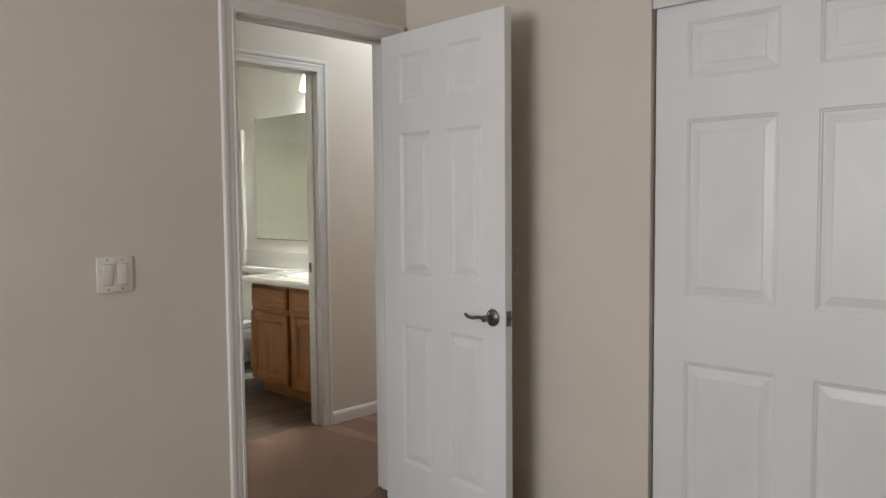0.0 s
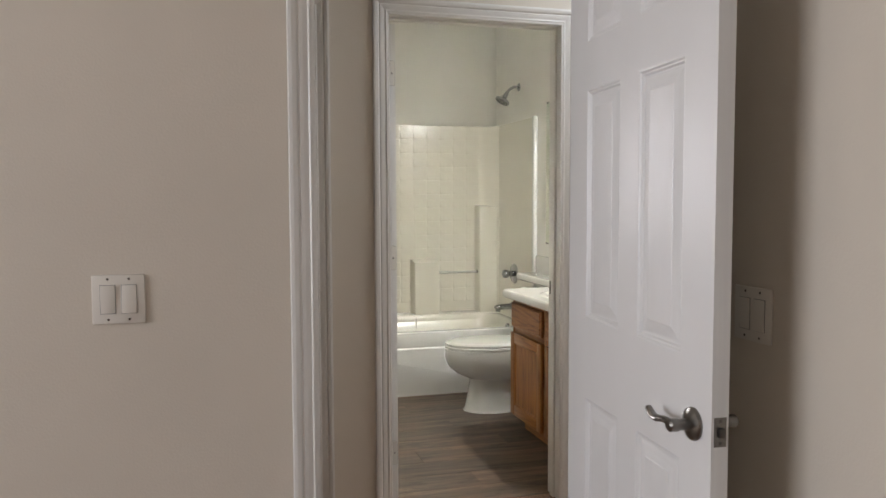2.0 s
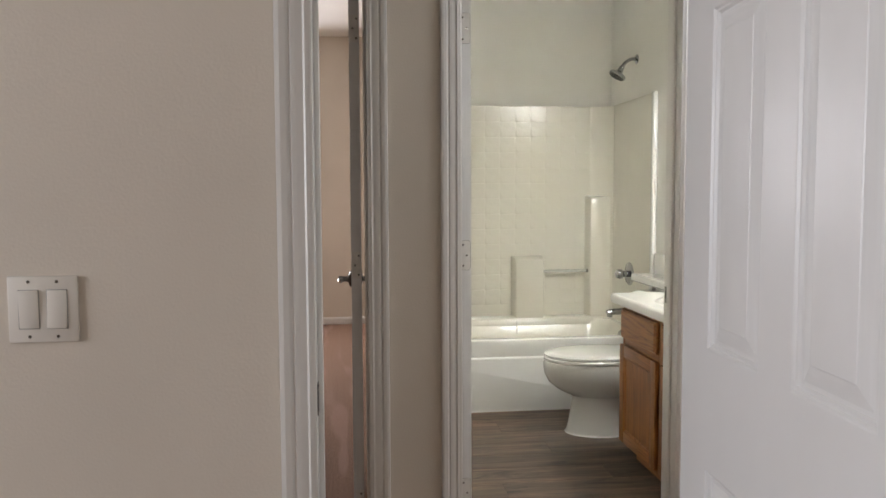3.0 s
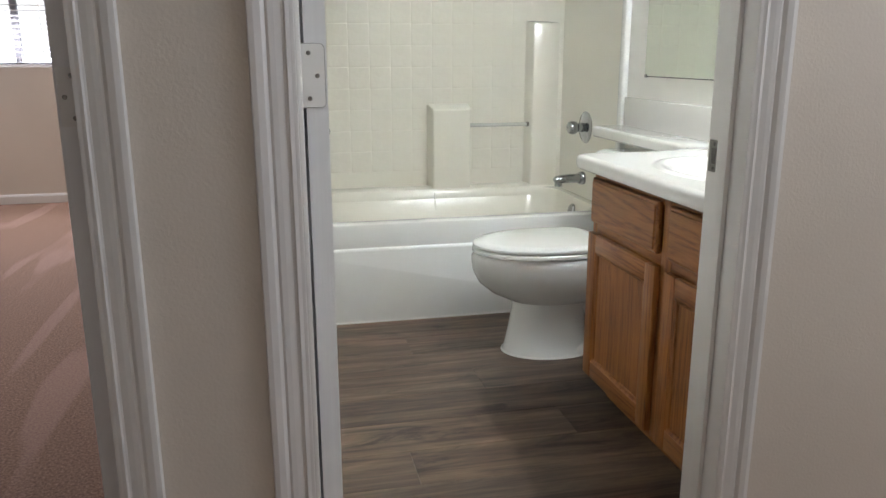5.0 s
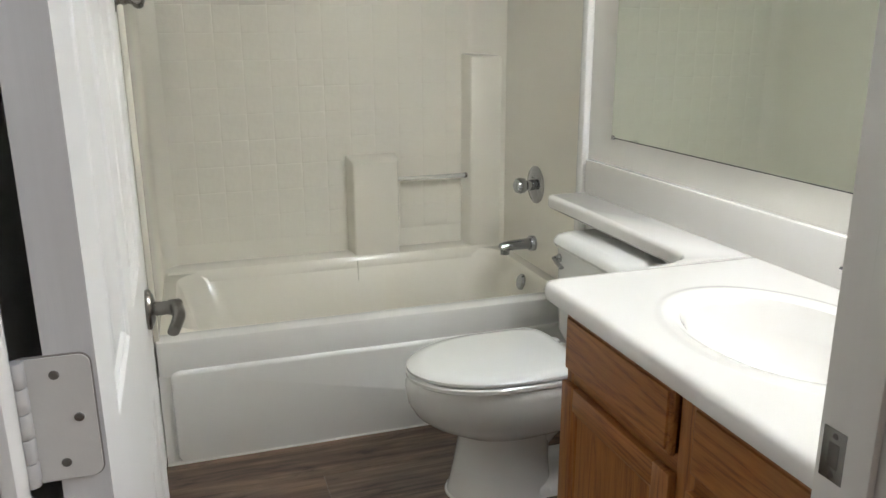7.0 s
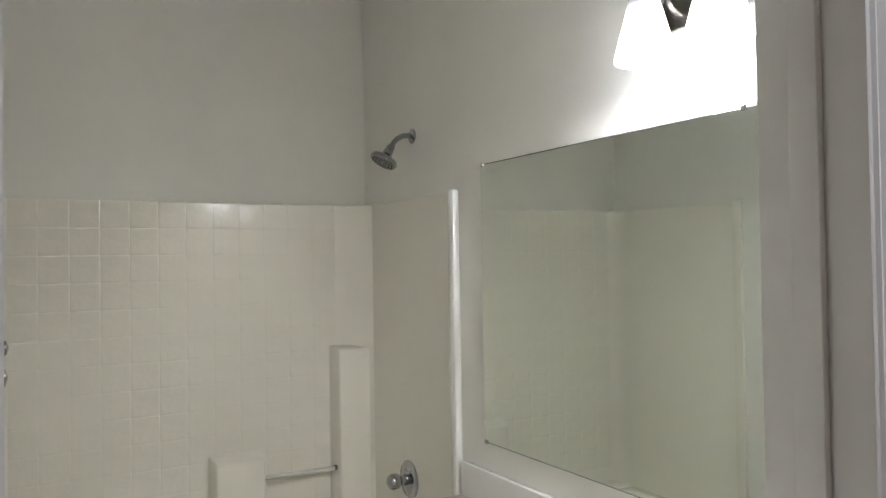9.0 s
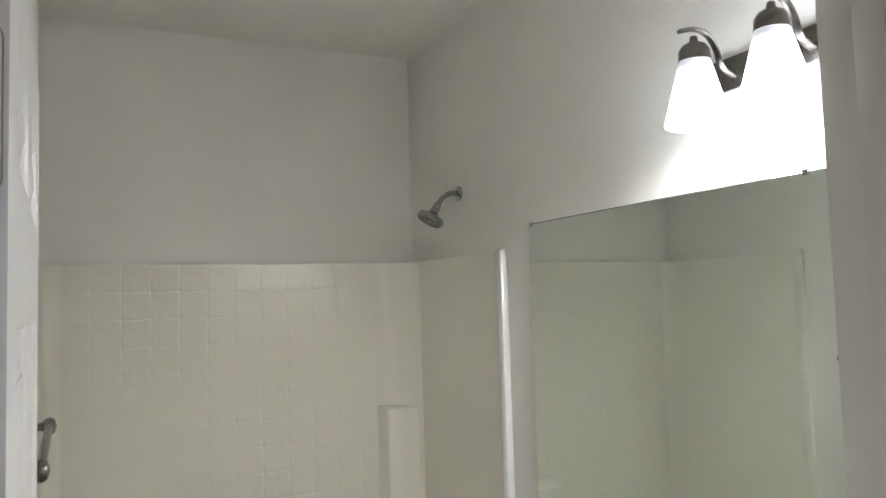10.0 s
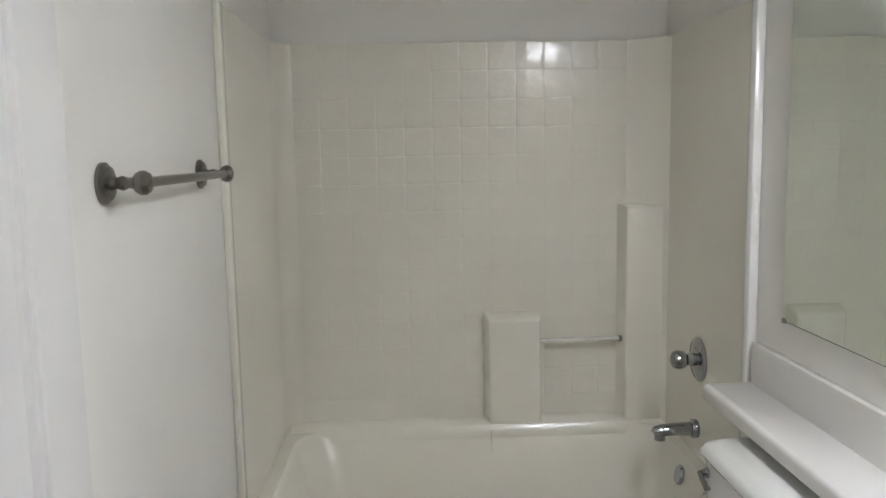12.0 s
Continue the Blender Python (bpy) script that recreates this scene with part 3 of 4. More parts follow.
loft(bm, [apron_loop(TY0 + 0.02, 0, 0.03), apron_loop(TY0 + 0.002, 0.0, 0.03), apron_loop(TY0 - 0.006, 0.006, 0.028), apron_loop(TY0 - 0.008, 0.014, 0.024)])
part("apron_panel", bm, LITWHITE, tub)
part("overflow_plate", lathe(bmesh.new(), (3.445, 6.12, 0.362), (-1, 0, 0.25), ((0, 0.034), (0.006, 0.034), (0.012, 0.028), (0.013, 0.006)), 28), CHROME, tub, "chrome overflow plate")
part("drain", lathe(bmesh.new(), (3.27, 6.15, 0.086), (0, 0, 1), ((0, 0.035), (0.003, 0.034), (0.004, 0.02)), 24), CHROME, tub, "chrome drain")

SZ = 1.895
surround = thing("tub_surround", 2.775, 6.3, 0.43, "cream moulded shower surround with tile pattern", "shower surround")
bm = bmesh.new()
# one bent sheet: left side, chamfered corners, back, right side
plan = [(2.037, 5.765), (2.037, 6.48), (2.060, 6.545), (2.10, 6.575), (3.37, 6.575), (3.43, 6.56), (3.508, 6.475), (3.514, 5.765)]
outer = [(2.021, 5.765), (2.021, 6.50), (2.03, 6.57), (2.08, 6.598), (3.40, 6.598), (3.46, 6.59), (3.528, 6.50), (3.529, 5.765)]
ring = plan + outer[::-1]
loft(bm, [[(x, y, z) for x, y in ring] for z in (rim - 0.012, SZ - 0.006, SZ)])
part("shell", bm, GEL, surround)
for x0, x1 in ((2.0212, 2.0385), (3.497, 3.529)):
    part("front_flange", boxes((x0, x1, 5.745, 5.79, rim + 0.004, SZ + 0.006), bevel=0.002 if x0 < 3 else 0.012), GEL if x0 < 3 else LITWHITE, surround)
# deck along the back wall
bm = bmesh.new()
deck = [(6.574, 0.385), (6.52, 0.385), (6.488, 0.378), (6.475, 0.360), (6.47, rim - 0.09), (6.574, rim - 0.09)]
deck = [(y, z + 0.052) for y, z in deck]
loft(bm, [[(x, y, z) for y, z in deck] for x in (2.05, 3.50)])
part("back_deck", bm, GEL, surround)


def pillar(name, x0, x1, z0, z1, y, slope):
    bm = bmesh.new()
    loops = []
    for yy, inset, drop in ((6.576, 0.0, 0.0), (y + 0.012, 0.004, slope * 0.7), (y + 0.003, 0.008, slope), (y, 0.014, slope + 0.006)):
        loops.append([(x0 - 0.012 + inset + 0.012 * (6.576 - yy) / (6.576 - y), yy, z0), (x1 - inset, yy, z0), (x1 - inset, yy, z1 - drop), (x0 - 0.012 + inset + 0.012 * (6.576 - yy) / (6.576 - y), yy, z1 - drop)])
    loft(bm, loops, False, True)
    bmesh.ops.bevel(bm, geom=[e for e in bm.edges if not e.is_boundary], offset=0.003, segments=2, affect="EDGES")
    return part(name, bm, GEL, surround)


pillar("soap_ledge", 2.820, 3.028, 0.425, 0.860, 6.492, 0.026)
pillar("corner_pillar", 3.348, 3.512, 0.425, 1.277, 6.492, 0.012)
bar = part("grab_bar", lathe(bmesh.new(), (3.022, 6.515, 0.753), (1, 0, 0), ((0, 0.0095), (0.320, 0.0095)), 16), ACRYLIC, surround, "clear acrylic bar")
part("bar_end", lathe(bmesh.new(), (3.330, 6.515, 0.753), (1, 0, 0), ((0, 0.012), (0.012, 0.012)), 16), NICKEL, bar)
part("seam", boxes((2.826, 2.829, 6.462, 6.475, 0.31, 0.415), bevel=0.001), GEL, surround)

valve = thing("shower_valve", 3.514, 6.147, 0.764, "chrome shower valve with round escutcheon and knob", "valve")
part("escutcheon", lathe(bmesh.new(), (3.512, 6.147, 0.764), (-1, 0, 0), ((0, 0.076), (0.004, 0.077), (0.010, 0.070), (0.016, 0.036), (0.017, 0.024)), 40), CHROME, valve)
part("stem", lathe(bmesh.new(), (3.498, 6.147, 0.764), (-1, 0, 0), ((0, 0.022), (0.03, 0.021), (0.034, 0.016))), CHROME, valve)
part("knob", lathe(bmesh.new(), (3.466, 6.147, 0.764), (-1, 0, 0), ((0, 0.018), (0.008, 0.030), (0.028, 0.033), (0.044, 0.028), (0.052, 0.014)), 12), CHROME, valve)

SPY, SPZ = 6.152, 0.516
spout = thing("tub_spout", 3.514, SPY, SPZ, "chrome tub spout with diverter", "tub spout")
part("collar", lathe(bmesh.new(), (3.514, SPY, SPZ), (-1, 0, 0), ((0, 0.032), (0.022, 0.032), (0.026, 0.029), (0.027, 0.024)), 28), CHROME, spout)
bm = tube(bmesh.new(), [(3.495, SPY, SPZ), (3.46, SPY, SPZ), (3.42, SPY, SPZ - 0.001), (3.385, SPY, SPZ - 0.003), (3.366, SPY, SPZ - 0.007), (3.358, SPY, SPZ - 0.013)], [0.026, 0.025, 0.024, 0.023, 0.021, 0.012], 18, 0.9)
part("body", bm, CHROME, spout)
part("outlet", lathe(bmesh.new(), (3.381, SPY, SPZ - 0.008), (0, 0, -1), ((0, 0.019), (0.028, 0.019), (0.029, 0.015))), CHROME, spout)

shower = thing("shower_fixture", 3.53, 6.115, 2.148, "chrome shower head on a bent arm", "shower head")
part("flange", lathe(bmesh.new(), (3.530, 6.115, 2.148), (-1, 0, 0), ((0, 0.030), (0.004, 0.030), (0.010, 0.020), (0.012, 0.011)), 28), CHROME, shower)
part("arm", tube(bmesh.new(), spline([(3.525, 6.115, 2.148), (3.49, 6.115, 2.147), (3.455, 6.113, 2.128), (3.43, 6.11, 2.098)], 6), 0.0105, 14), CHROME, shower)
ax = Vector((-0.50, 0.02, -0.86)).normalized()
o = Vector((3.437, 6.111, 2.107))
part("ball_joint", lathe(bmesh.new(), o, ax, ((0, 0.008), (0.006, 0.015), (0.016, 0.017), (0.024, 0.015), (0.028, 0.018), (0.044, 0.020), (0.050, 0.024))), CHROME, shower)
head = part("head", lathe(bmesh.new(), o + ax * 0.046, ax, ((0, 0.022), (0.008, 0.030), (0.018, 0.052), (0.026, 0.056), (0.036, 0.055), (0.040, 0.050)), 36), CHROME, shower)
bm = bmesh.new()
u = ax.orthogonal().normalized()
v = ax.cross(u)
for ring_r, count in ((0.016, 8), (0.030, 14), (0.042, 20)):
    for i in range(count):
        k = 2 * math.pi * i / count
        lathe(bm, o + ax * 0.085 + (u * math.cos(k) + v * math.sin(k)) * ring_r, ax, ((0, 0.0028), (0.004, 0.002)), 6)
part("nozzles", bm, RUBBER, head)

# towel bar
towel = thing("towel_bar", 2.02, 5.25, 1.45, "brushed nickel towel bar with turned posts", "towel bar")
for y in (4.94, 5.535):
    post = lathe(bmesh.new(), (2.021, y, 1.442), (1, 0, 0), ((0, 0.036), (0.006, 0.036), (0.009, 0.030), (0.013, 0.029), (0.016, 0.014), (0.024, 0.010), (0.034, 0.013), (0.044, 0.009), (0.052, 0.011), (0.056, 0.017), (0.064, 0.021), (0.072, 0.021), (0.080, 0.016), (0.084, 0.004)), 28)
    part("post", post, NICKEL, towel)
part("bar", lathe(bmesh.new(), (2.088, 4.94, 1.442), (0, 1, 0), ((0, 0.0095), (0.595, 0.0095)), 18), NICKEL, towel)


# ---- bathroom: vanity ----
VX, VY0, VY1, VT = 2.985, 3.90, 4.815, 0.766
vanity = thing("vanity_cabinet", 3.25, 4.37, 0, "golden oak vanity cabinet with two doors and drawers", "cabinet")
part("side_panel", boxes((VX + 0.02, 3.525, VY1 - 0.016, VY1, 0.09, VT), bevel=0.001), OAK_V, vanity)
part("side_panel", boxes((VX + 0.02, 3.525, VY0, VY0 + 0.016, 0.09, VT), bevel=0.001), OAK_V, vanity)
part("bottom_panel", boxes((VX + 0.02, 3.525, VY0 + 0.016, VY1 - 0.016, 0.09, 0.106)), OAK_H, vanity)
part("back_panel", boxes((3.515, 3.525, VY0 + 0.016, VY1 - 0.016, 0.106, VT)), OAK_V, vanity)
part("toe_kick", boxes((VX + 0.075, VX + 0.09, VY0, VY1, 0.001, 0.09)), OAK_H, vanity)
part("toe_side", boxes((VX + 0.09, 3.525, VY1 - 0.016, VY1, 0.001, 0.09)), OAK_V, vanity)
for a, c in ((VY0, VY0 + 0.04), (4.325, 4.378), (VY1 - 0.03, VY1)):
    part("face_stile", boxes((VX, VX + 0.02, a, c, 0.09, VT), bevel=0.0008), OAK_V, vanity)
for a, c in ((VY0 + 0.04, 4.325), (4.378, VY1 - 0.03)):
    for z0, z1 in ((0.09, 0.13), (0.565, 0.61), (0.733, VT)):
        part("face_rail", boxes((VX, VX + 0.02, a, c, z0, z1), bevel=0.0008), OAK_H, vanity)


def drawer_front(y0, y1, z0, z1):
    bm = bmesh.new()
    loft(bm, [[(x, y0 + i, z0 + i), (x, y1 - i, z0 + i), (x, y1 - i, z1 - i), (x, y0 + i, z1 - i)] for x, i in ((VX - 0.001, 0.0), (VX - 0.010, 0.0), (VX - 0.014, 0.003), (VX - 0.015, 0.009), (VX - 0.019, 0.011))])
    part("drawer_front", bm, OAK_H, vanity, smooth=False)


def cabinet_door(y0, y1, z0, z1):
    f = 0.055
    bm = bmesh.new()
    loft(bm, [[(x, y0 + f + i, z0 + f + i), (x, y1 - f - i, z0 + f + i), (x, y1 - f - i, z1 - f - i), (x, y0 + f + i, z1 - f - i)] for x, i in ((VX - 0.001, 0), (VX - 0.017, 0), (VX - 0.0145, 0.004), (VX - 0.013, 0.009), (VX - 0.009, 0.011), (VX - 0.009, 0.014))], True, True)
    d = part("door", bm, OAK_V, vanity, smooth=False)
    for a, c in ((y0, y0 + f), (y1 - f, y1)):
        part("stile", boxes((VX - 0.019, VX - 0.001, a, c, z0, z1), bevel=0.003), OAK_V, d)
    for a, c in ((z0, z0 + f), (z1 - f, z1)):
        part("rail", boxes((VX - 0.0185, VX - 0.001, y0 + f, y1 - f, a, c), bevel=0.002), OAK_H, d)


drawer_front(4.385, 4.803, 0.604, 0.742)
drawer_front(3.94, 4.325, 0.604, 0.742)
cabinet_door(4.375, 4.808, 0.105, 0.572)
cabinet_door(3.94, 4.325, 0.105, 0.572)

# one-piece top: counter with oval bowl, ledge over the tank, splash
CT = 0.812
top = thing("countertop", 3.25, 4.6, VT, "white cultured marble vanity top with oval sink", "countertop")
SCX, SCY, SRX, SRY = 3.215, 4.395, 0.185, 0.245


def edge_at(k, inset=0.0):
    """Where a ray from the bowl's centre at angle k meets the counter's edge, whose free corner is rounded."""
    d = Vector((math.cos(k), math.sin(k)))
    x0, y1, r = 2.924 + inset, 4.850 - inset, 0.03
    lo, hi = 0.1, 0.9
    for _ in range(40):
        m = (lo + hi) / 2
        x, y = SCX + d.x * m, SCY + d.y * m
        out = x < x0 or x > 3.528 or y < 3.888 or y > y1
        if x < x0 + r and y > y1 - r and math.hypot(x - x0 - r, y - y1 + r) > r:
            out = True
        lo, hi = (lo, m) if out else (m, hi)
    return SCX + d.x * lo, SCY + d.y * lo


corner = math.atan2(4.850 - SCY, 2.924 - SCX) % (2 * math.pi)
angles = sorted({round(2 * math.pi * i / 64, 6) for i in range(64)} | {round(math.atan2(y - SCY, x - SCX) % (2 * math.pi), 6) for x in (2.924, 3.528) for y in (3.888, 4.850)} | {round(corner + 0.012 * i, 6) for i in range(-5, 6)})


def rim_loop(inset, z):
    return [(*edge_at(k, inset), z) for k in angles]


def oval(s, z, dx=0.0):
    return [(SCX + dx + SRX * s * math.cos(k), SCY + SRY * s * math.sin(k), z) for k in angles]


bm = bmesh.new()
loops = [rim_loop(0.010, VT + 0.001), rim_loop(0.003, VT + 0.005), rim_loop(0.0, VT + 0.014), rim_loop(0.0, CT - 0.014), rim_loop(0.003, CT - 0.006), rim_loop(0.010, CT - 0.001), rim_loop(0.018, CT), rim_loop(0.024, CT),
         oval(1.20, CT), oval(1.15, CT), oval(1.12, CT + 0.0035), oval(1.03, CT + 0.004), oval(0.99, CT - 0.001), oval(0.93, CT - 0.004), oval(0.88, CT - 0.018), oval(0.78, CT - 0.065), oval(0.60, CT - 0.112), oval(0.35, CT - 0.135), oval(0.1, CT - 0.14)]
loft(bm, loops, False, True)
part("counter", bm, MARBLE, top)
bm = bmesh.new()
ledge = [(3.528, 4.8505), (3.20, 4.8505), (3.27, 4.860), (3.325, 4.885), (3.350, 4.93), (3.358, 5.00), (3.358, 5.712), (3.364, 5.728), (3.378, 5.735), (3.528, 5.735)]
loft(bm, [[(min(x + i, 3.528), min(y, 5.735 - i), z) for x, y in ledge] for i, z in ((0.006, VT + 0.001), (0.0, VT + 0.008), (0.0, CT - 0.012), (0.004, CT - 0.004), (0.012, CT))])
part("tank_ledge", bm, MARBLE, top)
part("back_splash", boxes((3.503, 3.528, 3.89, 5.728, CT - 0.002, 0.930), bevel=0.005), MARBLE, top)
part("drain", lathe(bmesh.new(), (SCX, SCY, CT - 0.1395), (0, 0, 1), ((0, 0.024), (0.003, 0.023), (0.004, 0.012)), 20), CHROME, top, "chrome drain")

faucet = thing("faucet", 3.455, SCY, CT, "chrome centerset sink faucet with two levers", "faucet")
part("base", loft(bmesh.new(), [round_rect(3.43 + i, 3.482 - i, SCY - 0.078 + i, SCY + 0.078 - i, CT + z, 0.024 - i) for i, z in ((0, 0.0005), (0, 0.014), (0.006, 0.022))]), CHROME, faucet)
part("spout", tube(bmesh.new(), spline([(3.456, SCY, CT + 0.015), (3.452, SCY, CT + 0.06), (3.42, SCY, CT + 0.085), (3.37, SCY, CT + 0.08), (3.345, SCY, CT + 0.062)], 6), 0.012, 14), CHROME, faucet)
for dy in (-0.052, 0.052):
    hub = part("handle_hub", lathe(bmesh.new(), (3.456, SCY + dy, CT + 0.020), (0, 0, 1), ((0, 0.020), (0.025, 0.018), (0.042, 0.016), (0.050, 0.010))), CHROME, faucet)
    part("handle_lever", tube(bmesh.new(), [(3.456, SCY + dy, CT + 0.064), (3.446, SCY + dy * 1.5, CT + 0.070), (3.436, SCY + dy * 2.1, CT + 0.074)], [0.009, 0.008, 0.006], 10, 0.6), CHROME, hub)

mirror = thing("wall_mirror", 3.53, 4.77, 1.03, "large frameless mirror clipped to the wall", "mirror")
part("glass", boxes((3.524, 3.529, 3.93, 5.595, 1.022, 1.968), bevel=0.0006), MIRROR, mirror, smooth=False)
part("edge_back", boxes((3.5285, 3.5298, 3.927, 5.5985, 1.0185, 1.9715)), RUBBER, mirror, smooth=False)
for y, z in ((5.585, 1.022), (5.58, 1.968), (4.5, 1.022), (4.5, 1.968)):
    part("clip", boxes((3.521, 3.5295, y - 0.008, y + 0.008, z - 0.007, z + 0.007), bevel=0.002), CHROME, mirror, "small clear mirror clip")

# vanity light with three bells
vlight = thing("vanity_light", 3.53, 4.45, 2.22, "brushed nickel vanity light, three lit glass bells", "wall light")
part("back_plate", boxes((3.508, 3.529, 4.13, 4.77, 2.185, 2.265), bevel=0.006), NICKEL, vlight)
for y in (4.665, 4.452, 4.239):
    arm = tube(bmesh.new(), spline([(3.51, y, 2.215), (3.475, y, 2.235), (3.46, y, 2.275), (3.435, y, 2.305), (3.395, y, 2.312), (3.355, y, 2.302)], 6), 0.009, 10, 0.6)
    part("arm", arm, NICKEL, vlight)
    cup = part("socket_cup", lathe(bmesh.new(), (3.395, y, 2.295), (0, 0, -1), ((0, 0.008), (0.012, 0.010), (0.020, 0.026), (0.032, 0.034), (0.056, 0.036), (0.058, 0.030)), 28), NICKEL, vlight)
    bell = bmesh.new()
    loops = [(0.0, 0.033), (0.02, 0.039), (0.06, 0.049), (0.10, 0.060), (0.135, 0.069), (0.146, 0.072), (0.150, 0.070), (0.145, 0.068), (0.10, 0.057), (0.05, 0.044), (0.004, 0.030)]
    lathe(bell, (3.395, y, 2.243), (0, 0, -1), loops, 36, False)
    part("shade", bell, SHADE, vlight, "glowing frosted glass bell")
    lamp("bulb_light", "POINT", Matrix.Translation((3.395, y, 2.125)), 16, (1.0, 0.985, 0.885), radius=0.035)

# ---- bathroom: toilet ----
toilet = thing("toilet", 3.05, 5.285, 0, "white two-piece toilet with the lid down", "toilet")
TY = 5.285


def egg(x0, x1, hw, z, n=36, sharp=0.88, back=0.85):
    """Egg-shaped loop, blunt at the wall end."""
    out = []
    xc, a = x0 + (x1 - x0) * 0.56, (x1 - x0)
    for i in range(n):
        k = 2 * math.pi * i / n
        c, s = math.cos(k), math.sin(k)
        r = a * 0.56 if c < 0 else a * 0.44
        e = 1.0 if c < 0 else sharp * 0.8
        out.append((xc + r * math.copysign(abs(c) ** e, c), TY + hw * math.copysign(abs(s) ** (1.0 if c < 0 else back), s), z))
    return out


bm = bmesh.new()
loft(bm, [egg(2.842, 3.17, 0.128, 0.001), egg(2.844, 3.17, 0.127, 0.012), egg(2.850, 3.165, 0.120, 0.03), egg(2.864, 3.16, 0.108, 0.10), egg(2.878, 3.16, 0.102, 0.185), egg(2.872, 3.18, 0.104, 0.203), egg(2.838, 3.26, 0.124, 0.218), egg(2.790, 3.34, 0.150, 0.242), egg(2.746, 3.33, 0.174, 0.280), egg(2.722, 3.32, 0.184, 0.325), egg(2.717, 3.32, 0.187, 0.36), egg(2.717, 3.32, 0.187, 0.382), egg(2.725, 3.31, 0.182, 0.394)])
part("bowl", bm, CHINA, toilet)
bm = bmesh.new()
loft(bm, [egg(2.726, 3.20, 0.184, 0.397, 48, 0.42, 0.42), egg(2.720, 3.205, 0.188, 0.401, 48, 0.42, 0.42), egg(2.720, 3.205, 0.188, 0.411, 48, 0.42, 0.42), egg(2.726, 3.20, 0.184, 0.415, 48, 0.42, 0.42)])
part("seat", bm, CHINA, toilet)
bm = bmesh.new()
loft(bm, [egg(2.728, 3.215, 0.183, 0.418, 48, 0.42, 0.42), egg(2.722, 3.22, 0.187, 0.422, 48, 0.42, 0.42), egg(2.722, 3.22, 0.187, 0.430, 48, 0.42, 0.42), egg(2.732, 3.21, 0.180, 0.437, 48, 0.42, 0.42), egg(2.774, 3.18, 0.15, 0.441, 48, 0.42, 0.42)])
part("lid", bm, CHINA, toilet)
bm = tube(bmesh.new(), spline([(3.08, TY, 0.16), (3.16, TY, 0.235), (3.24, TY, 0.25), (3.31, TY, 0.19), (3.34, TY, 0.10), (3.34, TY, 0.012)], 6), 0.082, 20)
part("trapway", bm, CHINA, toilet)
bm = bmesh.new()
loft(bm, [round_rect(3.02, 3.44, TY - w, TY + w, z, 0.05) for w, z in ((0.118, 0.001), (0.117, 0.02), (0.108, 0.034), (0.090, 0.042))])
part("foot", bm, CHINA, toilet)
for dy in (-0.07, 0.07):
    part("seat_hinge", boxes((3.185, 3.235, TY + dy - 0.018, TY + dy + 0.018, 0.395, 0.432), bevel=0.008), CHINA, toilet)
bm = bmesh.new()
loft(bm, [round_rect(3.30, 3.50, TY - 0.19, TY + 0.19, 0.385, 0.04), round_rect(3.285, 3.505, TY - 0.205, TY + 0.205, 0.42, 0.045), round_rect(3.275, 3.508, TY - 0.215, TY + 0.215, 0.70, 0.045)])
part("tank", bm, CHINA, toilet)
bm = bmesh.new()
loft(bm, [round_rect(3.268, 3.51, TY - 0.222, TY + 0.222, 0.701, 0.05), round_rect(3.262, 3.512, TY - 0.228, TY + 0.228, 0.712, 0.052), round_rect(3.264, 3.512, TY - 0.226, TY + 0.226, 0.722, 0.052), round_rect(3.274, 3.510, TY - 0.217, TY + 0.217, 0.735, 0.05), round_rect(3.30, 3.50, TY - 0.19, TY + 0.19, 0.744, 0.04)])
part("tank_lid", bm, CHINA, toilet)
part("shelf", boxes((3.2, 3.42, TY - 0.11, TY + 0.11, 0.33, 0.386), bevel=0.02), CHINA, toilet)
hd = part("flush_handle", lathe(bmesh.new(), (3.277, TY + 0.165, 0.665), (-1, 0, 0), ((0, 0.014), (0.006, 0.014), (0.010, 0.009), (0.018, 0.008))), CHROME, toilet, "chrome flush lever")
part("flush_lever", tube(bmesh.new(), [(3.258, TY + 0.17, 0.665), (3.252, TY + 0.14, 0.660), (3.250, TY + 0.10, 0.652)], [0.008, 0.007, 0.009], 10, 0.7), CHROME, hd)
for dy in (-0.105, 0.105):
    part("bolt_cap", lathe(bmesh.new(), (3.13, TY + dy, 0.012), (0, 0, 1), ((0, 0.014), (0.012, 0.012), (0.018, 0.006)), 14), CHINA, toilet)

# white caulk where toilet and tub meet the planks
bm = bmesh.new()
loft(bm, [egg(2.836, 3.175, 0.134, 0.0005), egg(2.838, 3.175, 0.132, 0.004), egg(2.845, 3.17, 0.126, 0.006)])
part("caulk", bm, CHINA, toilet)
part("caulk", boxes((TX0, TX1, TY0 - 0.013, TY0 + 0.006, 0.0005, 0.006), bevel=0.002), LITWHITE, tub)

